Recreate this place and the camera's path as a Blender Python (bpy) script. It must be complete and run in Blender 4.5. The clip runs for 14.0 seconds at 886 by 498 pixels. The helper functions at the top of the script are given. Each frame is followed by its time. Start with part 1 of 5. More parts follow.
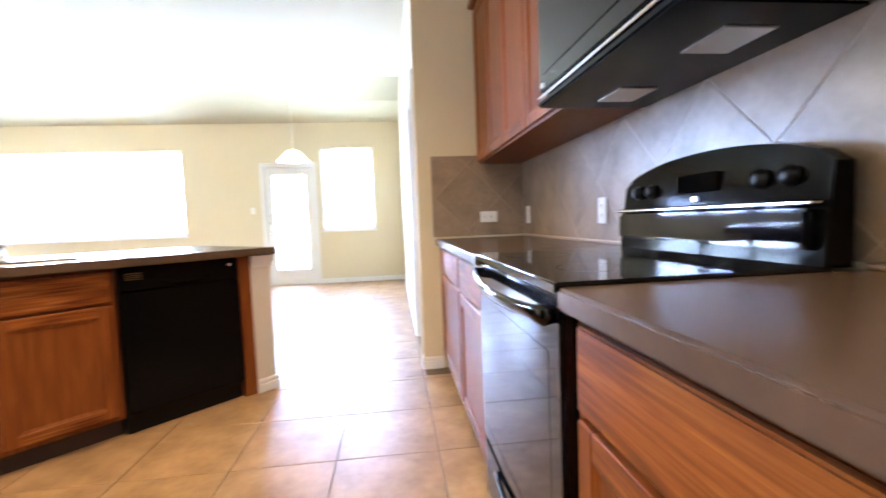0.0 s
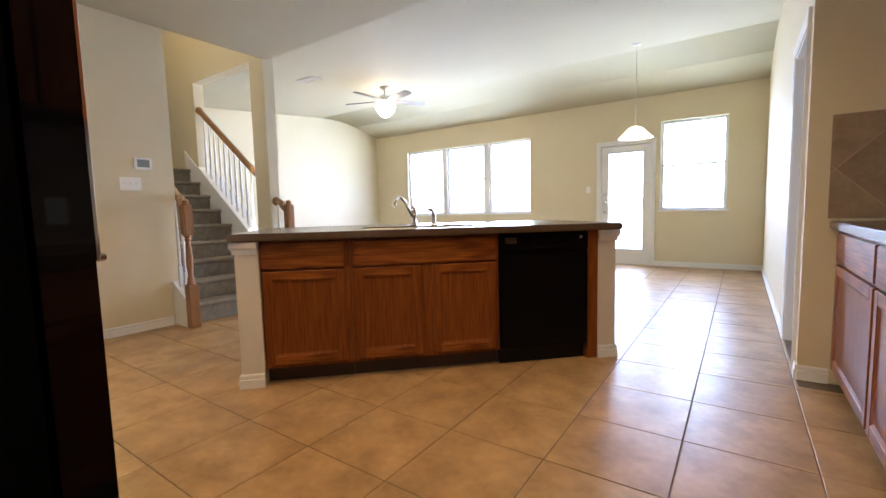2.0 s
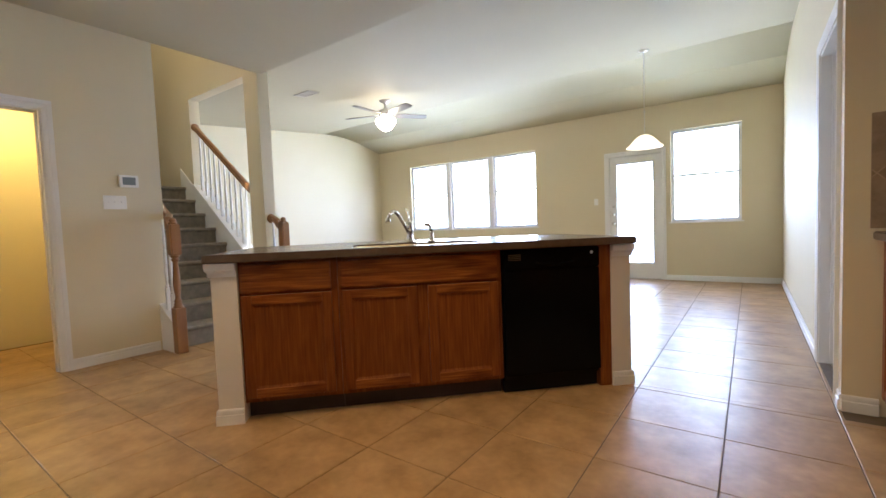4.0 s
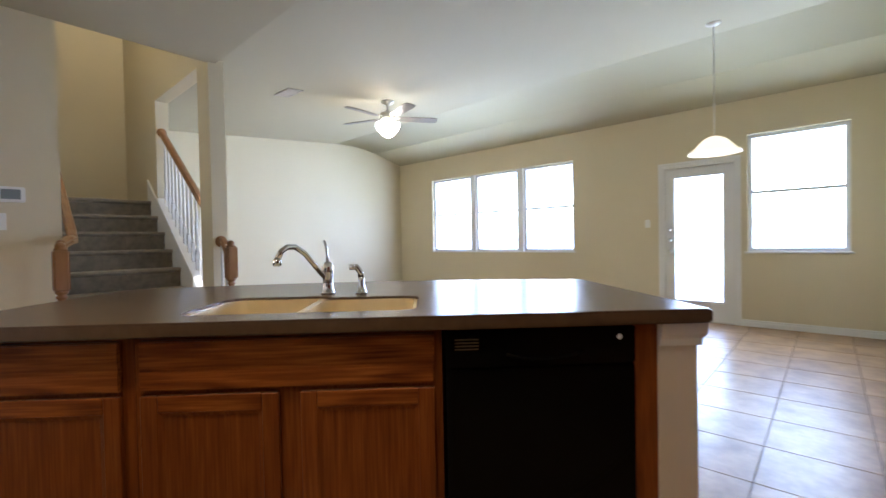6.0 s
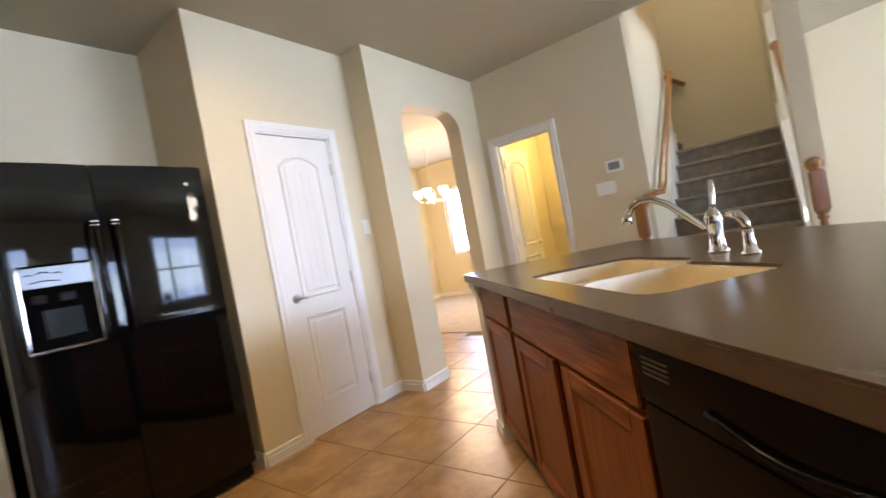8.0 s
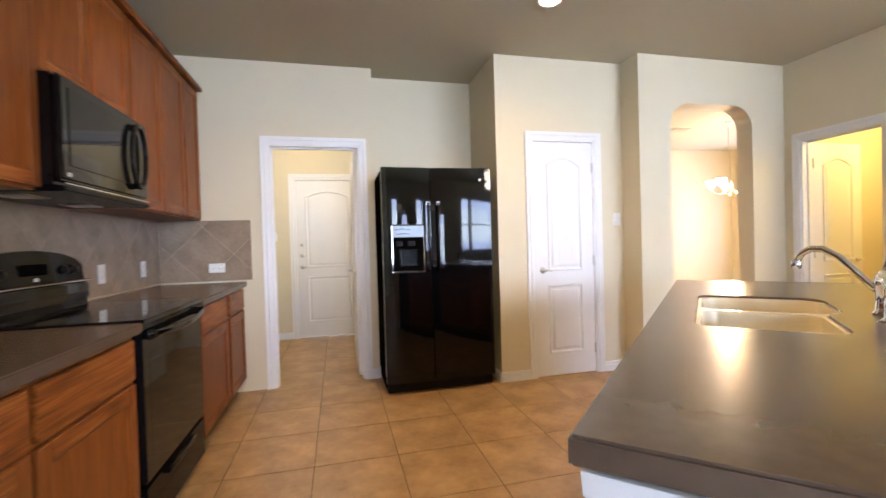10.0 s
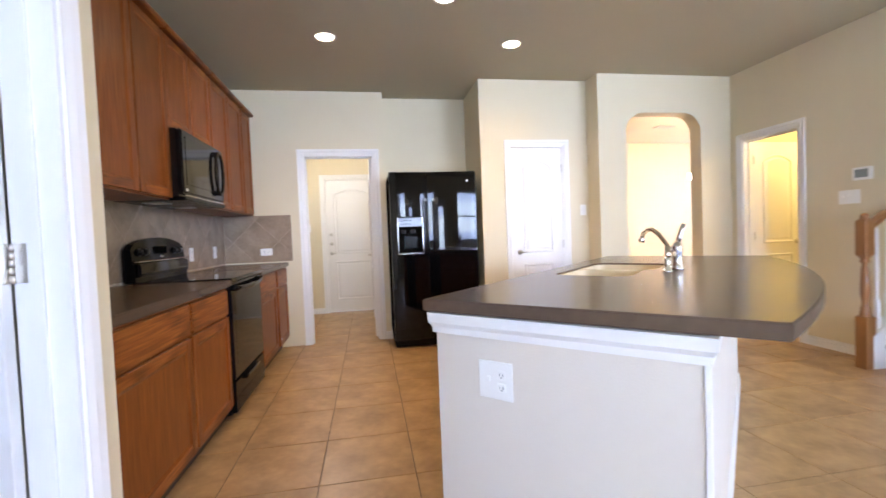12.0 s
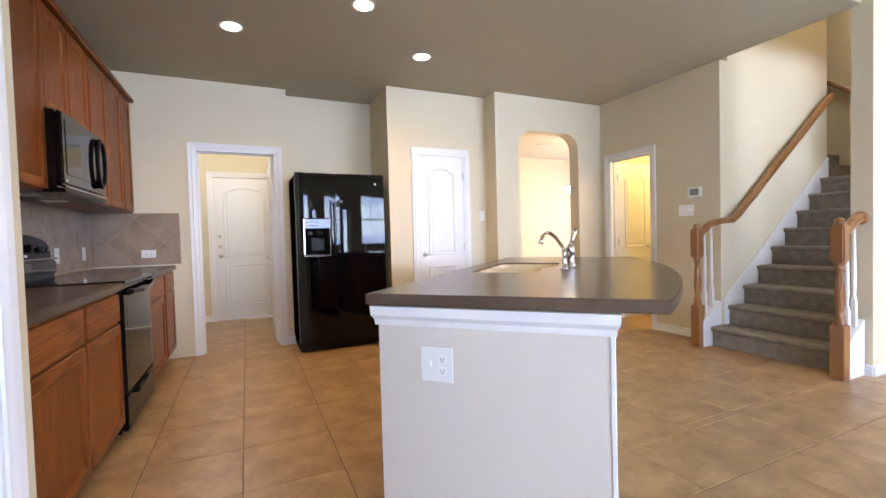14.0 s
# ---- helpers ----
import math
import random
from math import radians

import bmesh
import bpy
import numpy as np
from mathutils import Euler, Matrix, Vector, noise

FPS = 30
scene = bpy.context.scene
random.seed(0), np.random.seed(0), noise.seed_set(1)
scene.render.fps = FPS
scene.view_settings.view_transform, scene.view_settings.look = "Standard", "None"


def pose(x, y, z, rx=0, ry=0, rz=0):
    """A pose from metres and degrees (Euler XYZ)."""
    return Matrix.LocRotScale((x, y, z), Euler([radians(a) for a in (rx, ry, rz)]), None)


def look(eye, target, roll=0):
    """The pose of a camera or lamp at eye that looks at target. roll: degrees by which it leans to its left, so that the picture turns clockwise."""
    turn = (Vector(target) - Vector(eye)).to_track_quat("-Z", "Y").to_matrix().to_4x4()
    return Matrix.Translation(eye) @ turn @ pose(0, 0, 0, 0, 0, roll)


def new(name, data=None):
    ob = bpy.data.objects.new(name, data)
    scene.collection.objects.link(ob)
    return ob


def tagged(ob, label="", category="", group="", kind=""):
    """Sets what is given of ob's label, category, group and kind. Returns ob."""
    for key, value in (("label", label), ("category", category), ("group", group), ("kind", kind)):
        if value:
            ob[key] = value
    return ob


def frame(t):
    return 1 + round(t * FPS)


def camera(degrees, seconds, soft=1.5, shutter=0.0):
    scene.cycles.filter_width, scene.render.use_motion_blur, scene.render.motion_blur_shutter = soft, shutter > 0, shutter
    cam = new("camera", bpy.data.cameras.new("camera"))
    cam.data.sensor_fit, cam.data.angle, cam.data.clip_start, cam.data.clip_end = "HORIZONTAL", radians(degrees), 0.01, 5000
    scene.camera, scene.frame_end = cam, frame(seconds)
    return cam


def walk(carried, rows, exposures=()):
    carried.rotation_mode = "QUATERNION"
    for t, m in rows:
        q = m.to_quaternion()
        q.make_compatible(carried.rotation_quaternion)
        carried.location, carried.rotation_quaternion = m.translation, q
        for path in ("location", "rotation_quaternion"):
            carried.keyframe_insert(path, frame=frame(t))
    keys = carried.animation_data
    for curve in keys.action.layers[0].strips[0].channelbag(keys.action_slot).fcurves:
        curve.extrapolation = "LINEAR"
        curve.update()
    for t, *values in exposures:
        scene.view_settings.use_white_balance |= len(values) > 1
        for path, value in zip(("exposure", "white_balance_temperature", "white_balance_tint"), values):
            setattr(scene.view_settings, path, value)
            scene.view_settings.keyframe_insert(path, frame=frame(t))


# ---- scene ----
cam = camera(91.8, 14.0, shutter=0.4)
PATH = [
    (0, (1.094, 1.721, 1.048), (1.319, 3.704, 0.915), -2.2),
    (0.5, (1.089, 1.692, 1.047), (0.76, 3.661, 0.924), -2.1),
    (1, (1.049, 1.642, 1.029), (0.299, 3.491, 0.888), -2.8),
    (1.5, (0.99, 1.576, 1.025), (-0.053, 3.273, 0.845), -2.0),
    (2, (0.975, 1.553, 1.027), (-0.16, 3.19, 0.849), -1.4),
    (4.3, (0.85, 1.899, 1.027), (-0.315, 3.523, 0.946), -2.0),
    (4.5, (0.794, 1.997, 1.039), (-0.365, 3.626, 0.99), -1.1),
    (5, (0.718, 2.274, 1.065), (-0.389, 3.939, 1.049), -1.5),
    (5.5, (0.681, 2.655, 1.139), (-0.542, 4.236, 1.093), -2.5),
    (6, (0.602, 3.032, 1.144), (-0.734, 4.52, 1.108), -1.1),
    (6.5, (0.492, 3.341, 1.115), (-1.243, 4.332, 1.018), -5.0),
    (7, (0.576, 3.658, 1.157), (-1.417, 3.671, 0.987), -7.8),
    (7.5, (0.547, 3.966, 1.11), (-1.285, 3.179, 0.949), -11.3),
    (8, (0.577, 4.257, 1.114), (-1.016, 3.048, 1.089), -10.7),
    (8.5, (0.647, 4.493, 1.189), (-0.662, 2.983, 1.119), -9.0),
    (9, (0.621, 4.686, 1.165), (-0.391, 2.962, 1.127), -7.3),
    (9.2, (0.641, 4.751, 1.194), (-0.266, 2.969, 1.136), -5.4),
    (11.3, (0.614, 5.862, 1.177), (0.552, 3.863, 1.185), -1.6),
    (11.5, (0.57, 5.963, 1.154), (0.478, 3.965, 1.148), -1.6),
    (12, (0.518, 6.114, 1.149), (0.178, 4.144, 1.083), -2.3),
    (12.5, (0.595, 6.161, 1.151), (0.044, 4.239, 1.103), -2.5),
    (13, (0.686, 6.175, 1.139), (0.0, 4.299, 1.036), -2.0),
    (13.5, (0.728, 6.182, 1.131), (-0.047, 4.34, 1.05), -1.8),
    (14, (0.739, 6.187, 1.13), (-0.091, 4.368, 1.071), -1.6),
]
walk(cam, [(t, look(eye, target, roll)) for t, eye, target, roll in PATH], exposures=[(0, 3.1, 5350, 15), (0.7, 2.7, 5750, 15), (1.5, 2.25, 5850, 15), (2.0, 2.05, 5850, 15), (4.5, 1.8, 5750, 13), (5.7, 1.6, 5500, 13), (6.5, 1.35, 5650, 13), (7.0, 1.36, 5650, 13), (7.5, 1.72, 5850, 13), (8.0, 1.88, 5950, 15), (9.0, 1.98, 6050, 16), (11.5, 2.24, 5850, 17), (13.0, 1.97, 5900, 17), (14.0, 2.0, 5900, 17)])


# ---- sizes of the place, metres ----
CEIL, LIV = 2.76, 3.10           # kitchen and living room ceilings
XE, XL = 2.025, 1.272             # east walls of kitchen and living room
YS, YN = 1.245, 9.60             # south and north walls
XW, XLW = -3.472, -6.55           # west walls of kitchen and living room
YC = 4.56                        # where the lower ceiling ends
TILE, TX, TY = 0.457, 0.340, 3.612
IU = math.radians(-135.5)      # direction of the island's long side
IO = (0.335, 4.575)

# ---- world and large lights ----
world = bpy.data.worlds.new("world")
scene.world = world
world.use_nodes = True
wn = world.node_tree
sky = wn.nodes.new("ShaderNodeTexSky")
sky.sky_type, sky.sun_disc = "NISHITA", False
sky.sun_elevation, sky.sun_rotation = radians(52), radians(200)
wn.nodes["Background"].inputs["Strength"].default_value = 0.12
wn.links.new(sky.outputs[0], wn.nodes["Background"].inputs["Color"])


def lamp(name, kind, m, energy, color, **kw):
    d = bpy.data.lights.new(name, kind)
    d.energy, d.color = energy, color
    for k, v in kw.items():
        if k == "size":
            d.size = v
        elif k == "size_y":
            d.shape, d.size_y = "RECTANGLE", v
        elif k == "disk":
            d.shape, d.size = "DISK", v
        elif k == "radius":
            d.shadow_soft_size = v
        elif k == "angle":
            d.angle = v
        elif k == "spread":
            d.spread = v
    ob = new(name, d)
    ob.matrix_world = m
    return ob


WIN = 15.0                        # watts through a square metre of glass
DAY = (0.60, 0.73, 1.09)
LAWN_LIGHT = (0.88, 1.0, 0.60)     # daylight thrown up by the grass outside
WARM = (1.0, 0.66, 0.30)
lamp("sun", "SUN", look((0, 0, 20), (-3.0, 9.0, 0)), 3.0, (1.0, 0.95, 0.88), angle=radians(0.5))


def window_lamp(x0, x1, z0, z1, y, k=1.0):
    a = (x1 - x0) * (z1 - z0)
    xm, zm = (x0 + x1) / 2, (z0 + z1) / 2 + 0.04
    lamp("window_daylight", "AREA", look((xm, y + 0.25, zm), (xm, y - 0.75, zm - 0.22)),
         WIN * a * k * 1.5, DAY, size=(x1 - x0) + 0.22, size_y=(z1 - z0) + 0.55)
    lamp("window_lawn_light", "AREA", look((xm, y + 0.42, zm), (xm, y - 0.58, zm + 1.1)), WIN * a * k * 0.44, LAWN_LIGHT, size=x1 - x0, size_y=z1 - z0)


# ---- materials ----
def material(name, color, rough=0.5, metal=0.0, dark=None, scale=8.0, fine=120.0, bump=0.0, mix=0.5, stretch=None,
             coat=0.0, spec=0.5, emit=None, per_object=0.0, rough_var=0.0, shuffle=False):
    m = bpy.data.materials.new(name)
    m.use_nodes = True
    nt = m.node_tree
    b = nt.nodes["Principled BSDF"]
    b.inputs["Base Color"].default_value = (*color, 1)
    b.inputs["Roughness"].default_value = rough
    b.inputs["Metallic"].default_value = metal
    b.inputs["Coat Weight"].default_value = coat
    b.inputs["Specular IOR Level"].default_value = spec
    if emit:
        b.inputs["Emission Color"].default_value = (*emit[:3], 1)
        b.inputs["Emission Strength"].default_value = emit[3]
    if dark is None and not bump and not rough_var:
        return m
    co = nt.nodes.new("ShaderNodeTexCoord")
    mp = nt.nodes.new("ShaderNodeMapping")
    nt.links.new(co.outputs["Object"], mp.inputs[0])
    if shuffle:                    # every piece takes its own stretch of the pattern
        inf = nt.nodes.new("ShaderNodeObjectInfo")
        far = nt.nodes.new("ShaderNodeVectorMath")
        far.operation = "SCALE"
        far.inputs[0].default_value = (37.0, 53.0, 19.0)
        nt.links.new(inf.outputs["Random"], far.inputs["Scale"])
        nt.links.new(far.outputs[0], mp.inputs["Location"])
    if stretch:
        mp.inputs["Scale"].default_value = stretch
    n1 = nt.nodes.new("ShaderNodeTexNoise")
    n1.inputs["Scale"].default_value, n1.inputs["Detail"].default_value = scale, 6
    n2 = nt.nodes.new("ShaderNodeTexNoise")
    n2.inputs["Scale"].default_value, n2.inputs["Detail"].default_value = fine, 3
    nt.links.new(mp.outputs[0], n1.inputs["Vector"])
    nt.links.new(mp.outputs[0], n2.inputs["Vector"])
    if dark is not None:
        add = nt.nodes.new("ShaderNodeMath")
        add.operation = "MULTIPLY_ADD"
        nt.links.new(n2.outputs["Fac"], add.inputs[0])
        add.inputs[1].default_value = 0.35
        nt.links.new(n1.outputs["Fac"], add.inputs[2])
        ramp = nt.nodes.new("ShaderNodeValToRGB")
        ramp.color_ramp.elements[0].position, ramp.color_ramp.elements[1].position = 0.675 - mix / 2, 0.675 + mix / 2
        ramp.color_ramp.elements[0].color, ramp.color_ramp.elements[1].color = (*dark, 1), (*color, 1)
        nt.links.new(add.outputs[0], ramp.inputs[0])
        last = ramp.outputs[0]
        if per_object:
            info = nt.nodes.new("ShaderNodeObjectInfo")
            rng = nt.nodes.new("ShaderNodeMapRange")
            rng.inputs["To Min"].default_value, rng.inputs["To Max"].default_value = 1 - per_object, 1 + per_object
            nt.links.new(info.outputs["Random"], rng.inputs["Value"])
            hsv = nt.nodes.new("ShaderNodeHueSaturation")
            nt.links.new(rng.outputs[0], hsv.inputs["Value"])
            nt.links.new(last, hsv.inputs["Color"])
            last = hsv.outputs[0]
        nt.links.new(last, b.inputs["Base Color"])
    if rough_var:
        r = nt.nodes.new("ShaderNodeMapRange")
        r.inputs["From Min"].default_value, r.inputs["From Max"].default_value = 0.3, 0.7
        r.inputs["To Min"].default_value, r.inputs["To Max"].default_value = rough - rough_var, rough + rough_var
        nt.links.new(n1.outputs["Fac"], r.inputs["Value"])
        nt.links.new(r.outputs[0], b.inputs["Roughness"])
    if bump:
        bp = nt.nodes.new("ShaderNodeBump")
        bp.inputs["Strength"].default_value, bp.inputs["Distance"].default_value = bump, 0.002
        nt.links.new(n2.outputs["Fac"], bp.inputs["Height"])
        nt.links.new(bp.outputs[0], b.inputs["Normal"])
    return m


def oak(name, along, soft=0.0):
    """Stained oak, its grain along one axis: wavy streaks, fine pores."""
    m = bpy.data.materials.new(name)
    m.use_nodes = True
    nt = m.node_tree
    b = nt.nodes["Principled BSDF"]
    co = nt.nodes.new("ShaderNodeTexCoord")
    mp = nt.nodes.new("ShaderNodeMapping")
    mp.inputs["Scale"].default_value = {"z": (1, 1, 0.13), "x": (0.13, 1, 1), "y": (1, 0.13, 1)}[along]
    nt.links.new(co.outputs["Object"], mp.inputs[0])
    n0 = nt.nodes.new("ShaderNodeTexNoise")
    n0.inputs["Scale"].default_value, n0.inputs["Detail"].default_value = 7, 2
    nt.links.new(mp.outputs[0], n0.inputs["Vector"])
    sw = nt.nodes.new("ShaderNodeMath")
    sw.operation = "MULTIPLY"
    sw.inputs[1].default_value = 45
    nt.links.new(n0.outputs["Fac"], sw.inputs[0])
    sn = nt.nodes.new("ShaderNodeMath")
    sn.operation = "SINE"
    nt.links.new(sw.outputs[0], sn.inputs[0])
    n1 = nt.nodes.new("ShaderNodeTexNoise")
    n1.inputs["Scale"].default_value, n1.inputs["Detail"].default_value = 110, 5
    mp2 = nt.nodes.new("ShaderNodeMapping")
    mp2.inputs["Scale"].default_value = {"z": (1, 1, 0.04), "x": (0.04, 1, 1), "y": (1, 0.04, 1)}[along]
    nt.links.new(co.outputs["Object"], mp2.inputs[0])
    nt.links.new(mp2.outputs[0], n1.inputs["Vector"])
    f = nt.nodes.new("ShaderNodeMath")
    f.operation = "MULTIPLY_ADD"
    nt.links.new(sn.outputs[0], f.inputs[0])
    f.inputs[1].default_value = 0.05 if along == "z" else 0.11
    nt.links.new(n1.outputs["Fac"], f.inputs[2])
    ramp = nt.nodes.new("ShaderNodeValToRGB")
    e = ramp.color_ramp.elements
    e[0].position, e[0].color = 0.22 - soft, (0.075, 0.018, 0.0045, 1)
    e[1].position, e[1].color = 0.80 + soft, (0.324, 0.114, 0.020, 1)
    mid = e.new(0.5)
    mid.color = (0.194, 0.0545, 0.0095, 1)
    nt.links.new(f.outputs[0], ramp.inputs[0])
    info = nt.nodes.new("ShaderNodeObjectInfo")
    rng = nt.nodes.new("ShaderNodeMapRange")
    rng.inputs["To Min"].default_value, rng.inputs["To Max"].default_value = 0.88, 1.1
    nt.links.new(info.outputs["Random"], rng.inputs["Value"])
    hsv = nt.nodes.new("ShaderNodeHueSaturation")
    nt.links.new(rng.outputs[0], hsv.inputs["Value"])
    nt.links.new(ramp.outputs[0], hsv.inputs["Color"])
    nt.links.new(hsv.outputs[0], b.inputs["Base Color"])
    b.inputs["Roughness"].default_value = 0.36
    b.inputs["Specular IOR Level"].default_value = 0.16
    b.inputs["Coat Weight"].default_value = 0.05
    b.inputs["Coat Roughness"].default_value = 0.25
    bp = nt.nodes.new("ShaderNodeBump")
    bp.inputs["Strength"].default_value, bp.inputs["Distance"].default_value = 0.25, 0.001
    nt.links.new(n1.outputs["Fac"], bp.inputs["Height"])
    nt.links.new(bp.outputs[0], b.inputs["Normal"])
    return m


M_WALL = material("wall_paint", (0.66, 0.583, 0.405), 0.62, dark=(0.64, 0.563, 0.386), scale=1.5, fine=170, bump=0.35, mix=0.6)
# wall cream made less yellow: cool daylight on the island is in the colour
M_DRYWALL = material("island_drywall_daylit", (0.66, 0.605, 0.52), 0.6, dark=(0.635, 0.58, 0.49), scale=2, fine=170, bump=0.4, mix=0.6)
# the wall cream darkened: the dimness of the ceilings is put into the colour
M_CEIL = material("ceiling_paint_with_shade", (0.46, 0.420, 0.298), 0.85, dark=(0.44, 0.40, 0.28), scale=1.2, fine=140, bump=0.4, mix=0.6)
M_TRIM = material("white_trim_paint", (0.77, 0.76, 0.74), 0.38, dark=(0.73, 0.72, 0.69), scale=3, fine=60, mix=0.8)
M_OAK = oak("stained_oak_upright", "z", 0.30)
M_OAKX = oak("stained_oak_along", "x")
M_RAIL = material("honey_oak", (0.31, 0.145, 0.045), 0.3, dark=(0.20, 0.082, 0.022), scale=14, fine=200, mix=0.5,
                  stretch=(1, 1, 0.15), coat=0.2)
M_CTR = material("brown_laminate", (0.110, 0.072, 0.047), 0.25, dark=(0.082, 0.053, 0.034), scale=25, fine=500, mix=0.7)
M_BLACK = material("black_enamel", (0.0025, 0.0025, 0.003), 0.04, spec=0.36)
M_RANGE = material("black_range_enamel", (0.003, 0.003, 0.003), 0.08, spec=0.09)
M_BLACKM = material("black_plastic", (0.005, 0.005, 0.006), 0.32, spec=0.2)
M_SAT = material("satin_black_panel", (0.003, 0.003, 0.0035), 0.22, spec=0.1)
M_GLASSB = material("black_glass", (0.003, 0.003, 0.004), 0.05)
M_OVEN = material("oven_window_glass", (0.005, 0.005, 0.006), 0.05, spec=0.3)
M_CHROME = material("polished_chrome", (0.80, 0.80, 0.82), 0.08, metal=1.0)
M_NICKEL = material("satin_nickel", (0.62, 0.60, 0.56), 0.3, metal=1.0)
M_SINK = material("biscuit_composite", (0.78, 0.66, 0.42), 0.22, dark=(0.72, 0.60, 0.37), scale=20, fine=200, mix=0.6)
M_CARPET = material("stair_carpet", (0.27, 0.23, 0.175), 0.95, dark=(0.16, 0.132, 0.098), scale=16, fine=320, bump=0.9, mix=0.5)
M_CARPET2 = material("beige_carpet", (0.42, 0.36, 0.26), 0.95, dark=(0.33, 0.28, 0.2), scale=8, fine=300, bump=0.8, mix=0.5)
M_TILE = material("ceramic_floor_tile", (0.46, 0.287, 0.13), 0.34, dark=(0.27, 0.155, 0.062), scale=5.5, fine=26, mix=0.42,
                  bump=0.10, per_object=0.05, shuffle=True)
M_GROUT = material("floor_grout", (0.16, 0.115, 0.075), 0.9, dark=(0.11, 0.08, 0.05), scale=9, fine=200, bump=0.4)
M_SPLASH = material("backsplash_tile", (0.345, 0.262, 0.180), 0.26, dark=(0.225, 0.165, 0.108), scale=6, fine=40, mix=0.45,
                    bump=0.05, per_object=0.04, shuffle=True)
M_SGROUT = material("backsplash_grout", (0.38, 0.28, 0.20), 0.8, bump=0.3)
M_GLASS = bpy.data.materials.new("window_glass")
M_GLASS.use_nodes = True
g = M_GLASS.node_tree.nodes["Principled BSDF"]
g.inputs["Base Color"].default_value = (1, 1, 1, 1)
g.inputs["Transmission Weight"].default_value = 1
g.inputs["Roughness"].default_value = 0.0
g.inputs["IOR"].default_value = 1.45
M_OPAL = material("frosted_glass_lit", (0.9, 0.86, 0.78), 0.4, emit=(1.0, 0.86, 0.66, 9.0))
# glass of an unlit shade, brightened by a faint glow of its own
M_OPAL2 = material("frosted_glass_faint_glow", (0.86, 0.82, 0.72), 0.35, emit=(1.0, 0.85, 0.6, 0.35))
M_CAN = material("recessed_bulb", (0.9, 0.85, 0.75), 0.5, emit=(1.0, 0.80, 0.52, 18.0))
M_PLATE = material("white_plastic", (0.80, 0.79, 0.75), 0.35)
M_DARK = material("dark_slot", (0.006, 0.006, 0.007), 0.5, spec=0.15)
M_BRASS = material("dim_brass_print", (0.11, 0.085, 0.04), 0.45, metal=0.3)
M_VENT = material("vent_paint", (0.45, 0.41, 0.34), 0.7)
M_PANEL = material("silvered_panel", (0.20, 0.21, 0.225), 0.38, metal=1.0)
M_DEAD = material("deep_black_recess", (0.003, 0.003, 0.003), 0.7, spec=0.0)
M_SCREEN = material("grey_display", (0.22, 0.25, 0.25), 0.2)
M_BLADE = material("dark_fan_blade", (0.15, 0.125, 0.105), 0.4, dark=(0.11, 0.09, 0.07), scale=20, fine=80)
M_VINYL = material("white_vinyl", (0.80, 0.81, 0.82), 0.4)
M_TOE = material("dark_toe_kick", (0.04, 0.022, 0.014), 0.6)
M_LAWN = material("lawn", (0.08, 0.13, 0.04), 0.9, dark=(0.05, 0.085, 0.025), scale=3, fine=60, bump=1.0)
M_BADGE = material("pale_badge", (0.75, 0.75, 0.75), 0.3, metal=0.6)


# ---- mesh helpers ----
def box(bm, x0, x1, y0, y1, z0, z1, bevel=0.0, m=None, seg=1):
    x0, x1, y0, y1, z0, z1 = min(x0, x1), max(x0, x1), min(y0, y1), max(y0, y1), min(z0, z1), max(z0, z1)
    vs = [bm.verts.new(p) for p in ((x0, y0, z0), (x1, y0, z0), (x1, y1, z0), (x0, y1, z0),
                                    (x0, y0, z1), (x1, y0, z1), (x1, y1, z1), (x0, y1, z1))]
    fs = [bm.faces.new([vs[i] for i in q]) for q in ((3, 2, 1, 0), (4, 5, 6, 7), (0, 1, 5, 4), (1, 2, 6, 5), (2, 3, 7, 6), (3, 0, 4, 7))]
    out = vs
    if bevel:
        es = list({e for f in fs for e in f.edges})
        r = bmesh.ops.bevel(bm, geom=es, offset=bevel, segments=seg, affect="EDGES")
        out = list({v for f in r["faces"] for v in f.verts})
    if m is not None:
        bmesh.ops.transform(bm, matrix=m, verts=out)
    return out


def lathe(bm, prof, at=(0, 0, 0), seg=24, m=None):
    """A turned piece: prof is a list of (radius, height)."""
    rings = []
    for r, z in prof:
        rings.append([bm.verts.new((at[0] + r * math.cos(2 * math.pi * i / seg), at[1] + r * math.sin(2 * math.pi * i / seg), at[2] + z))
                      for i in range(seg)])
    for a, b in zip(rings, rings[1:]):
        for i in range(seg):
            j = (i + 1) % seg
            f = bm.faces.new((a[i], a[j], b[j], b[i]))
            f.smooth = True
    bm.faces.new(rings[0][::-1])
    bm.faces.new(rings[-1])
    vs = [v for r in rings for v in r]
    if m is not None:
        bmesh.ops.transform(bm, matrix=m, verts=vs)
    return vs


def sweep(bm, path, sec, up=(0, 0, 1), smooth=False):
    """A closed section (pairs: sideways, upward) swept along a path of points."""
    path = [Vector(p) for p in path]
    rings = []
    for i, p in enumerate(path):
        a = (p - path[i - 1]).normalized() if i else None
        b = (path[i + 1] - p).normalized() if i + 1 < len(path) else None
        d = ((a or b) + (b or a)).normalized()
        s = d.cross(Vector(up))
        s = s.normalized() if s.length > 1e-4 else Vector((1, 0, 0))
        n = s.cross(d).normalized()
        k = 1 / max(0.5, (a or b).dot(d))
        rings.append([bm.verts.new(p + s * u + n * w * k) for u, w in sec])
    for a, b in zip(rings, rings[1:]):
        for i in range(len(sec)):
            j = (i + 1) % len(sec)
            f = bm.faces.new((a[i], a[j], b[j], b[i]))
            f.smooth = smooth
    bm.faces.new(rings[0][::-1])
    bm.faces.new(rings[-1])


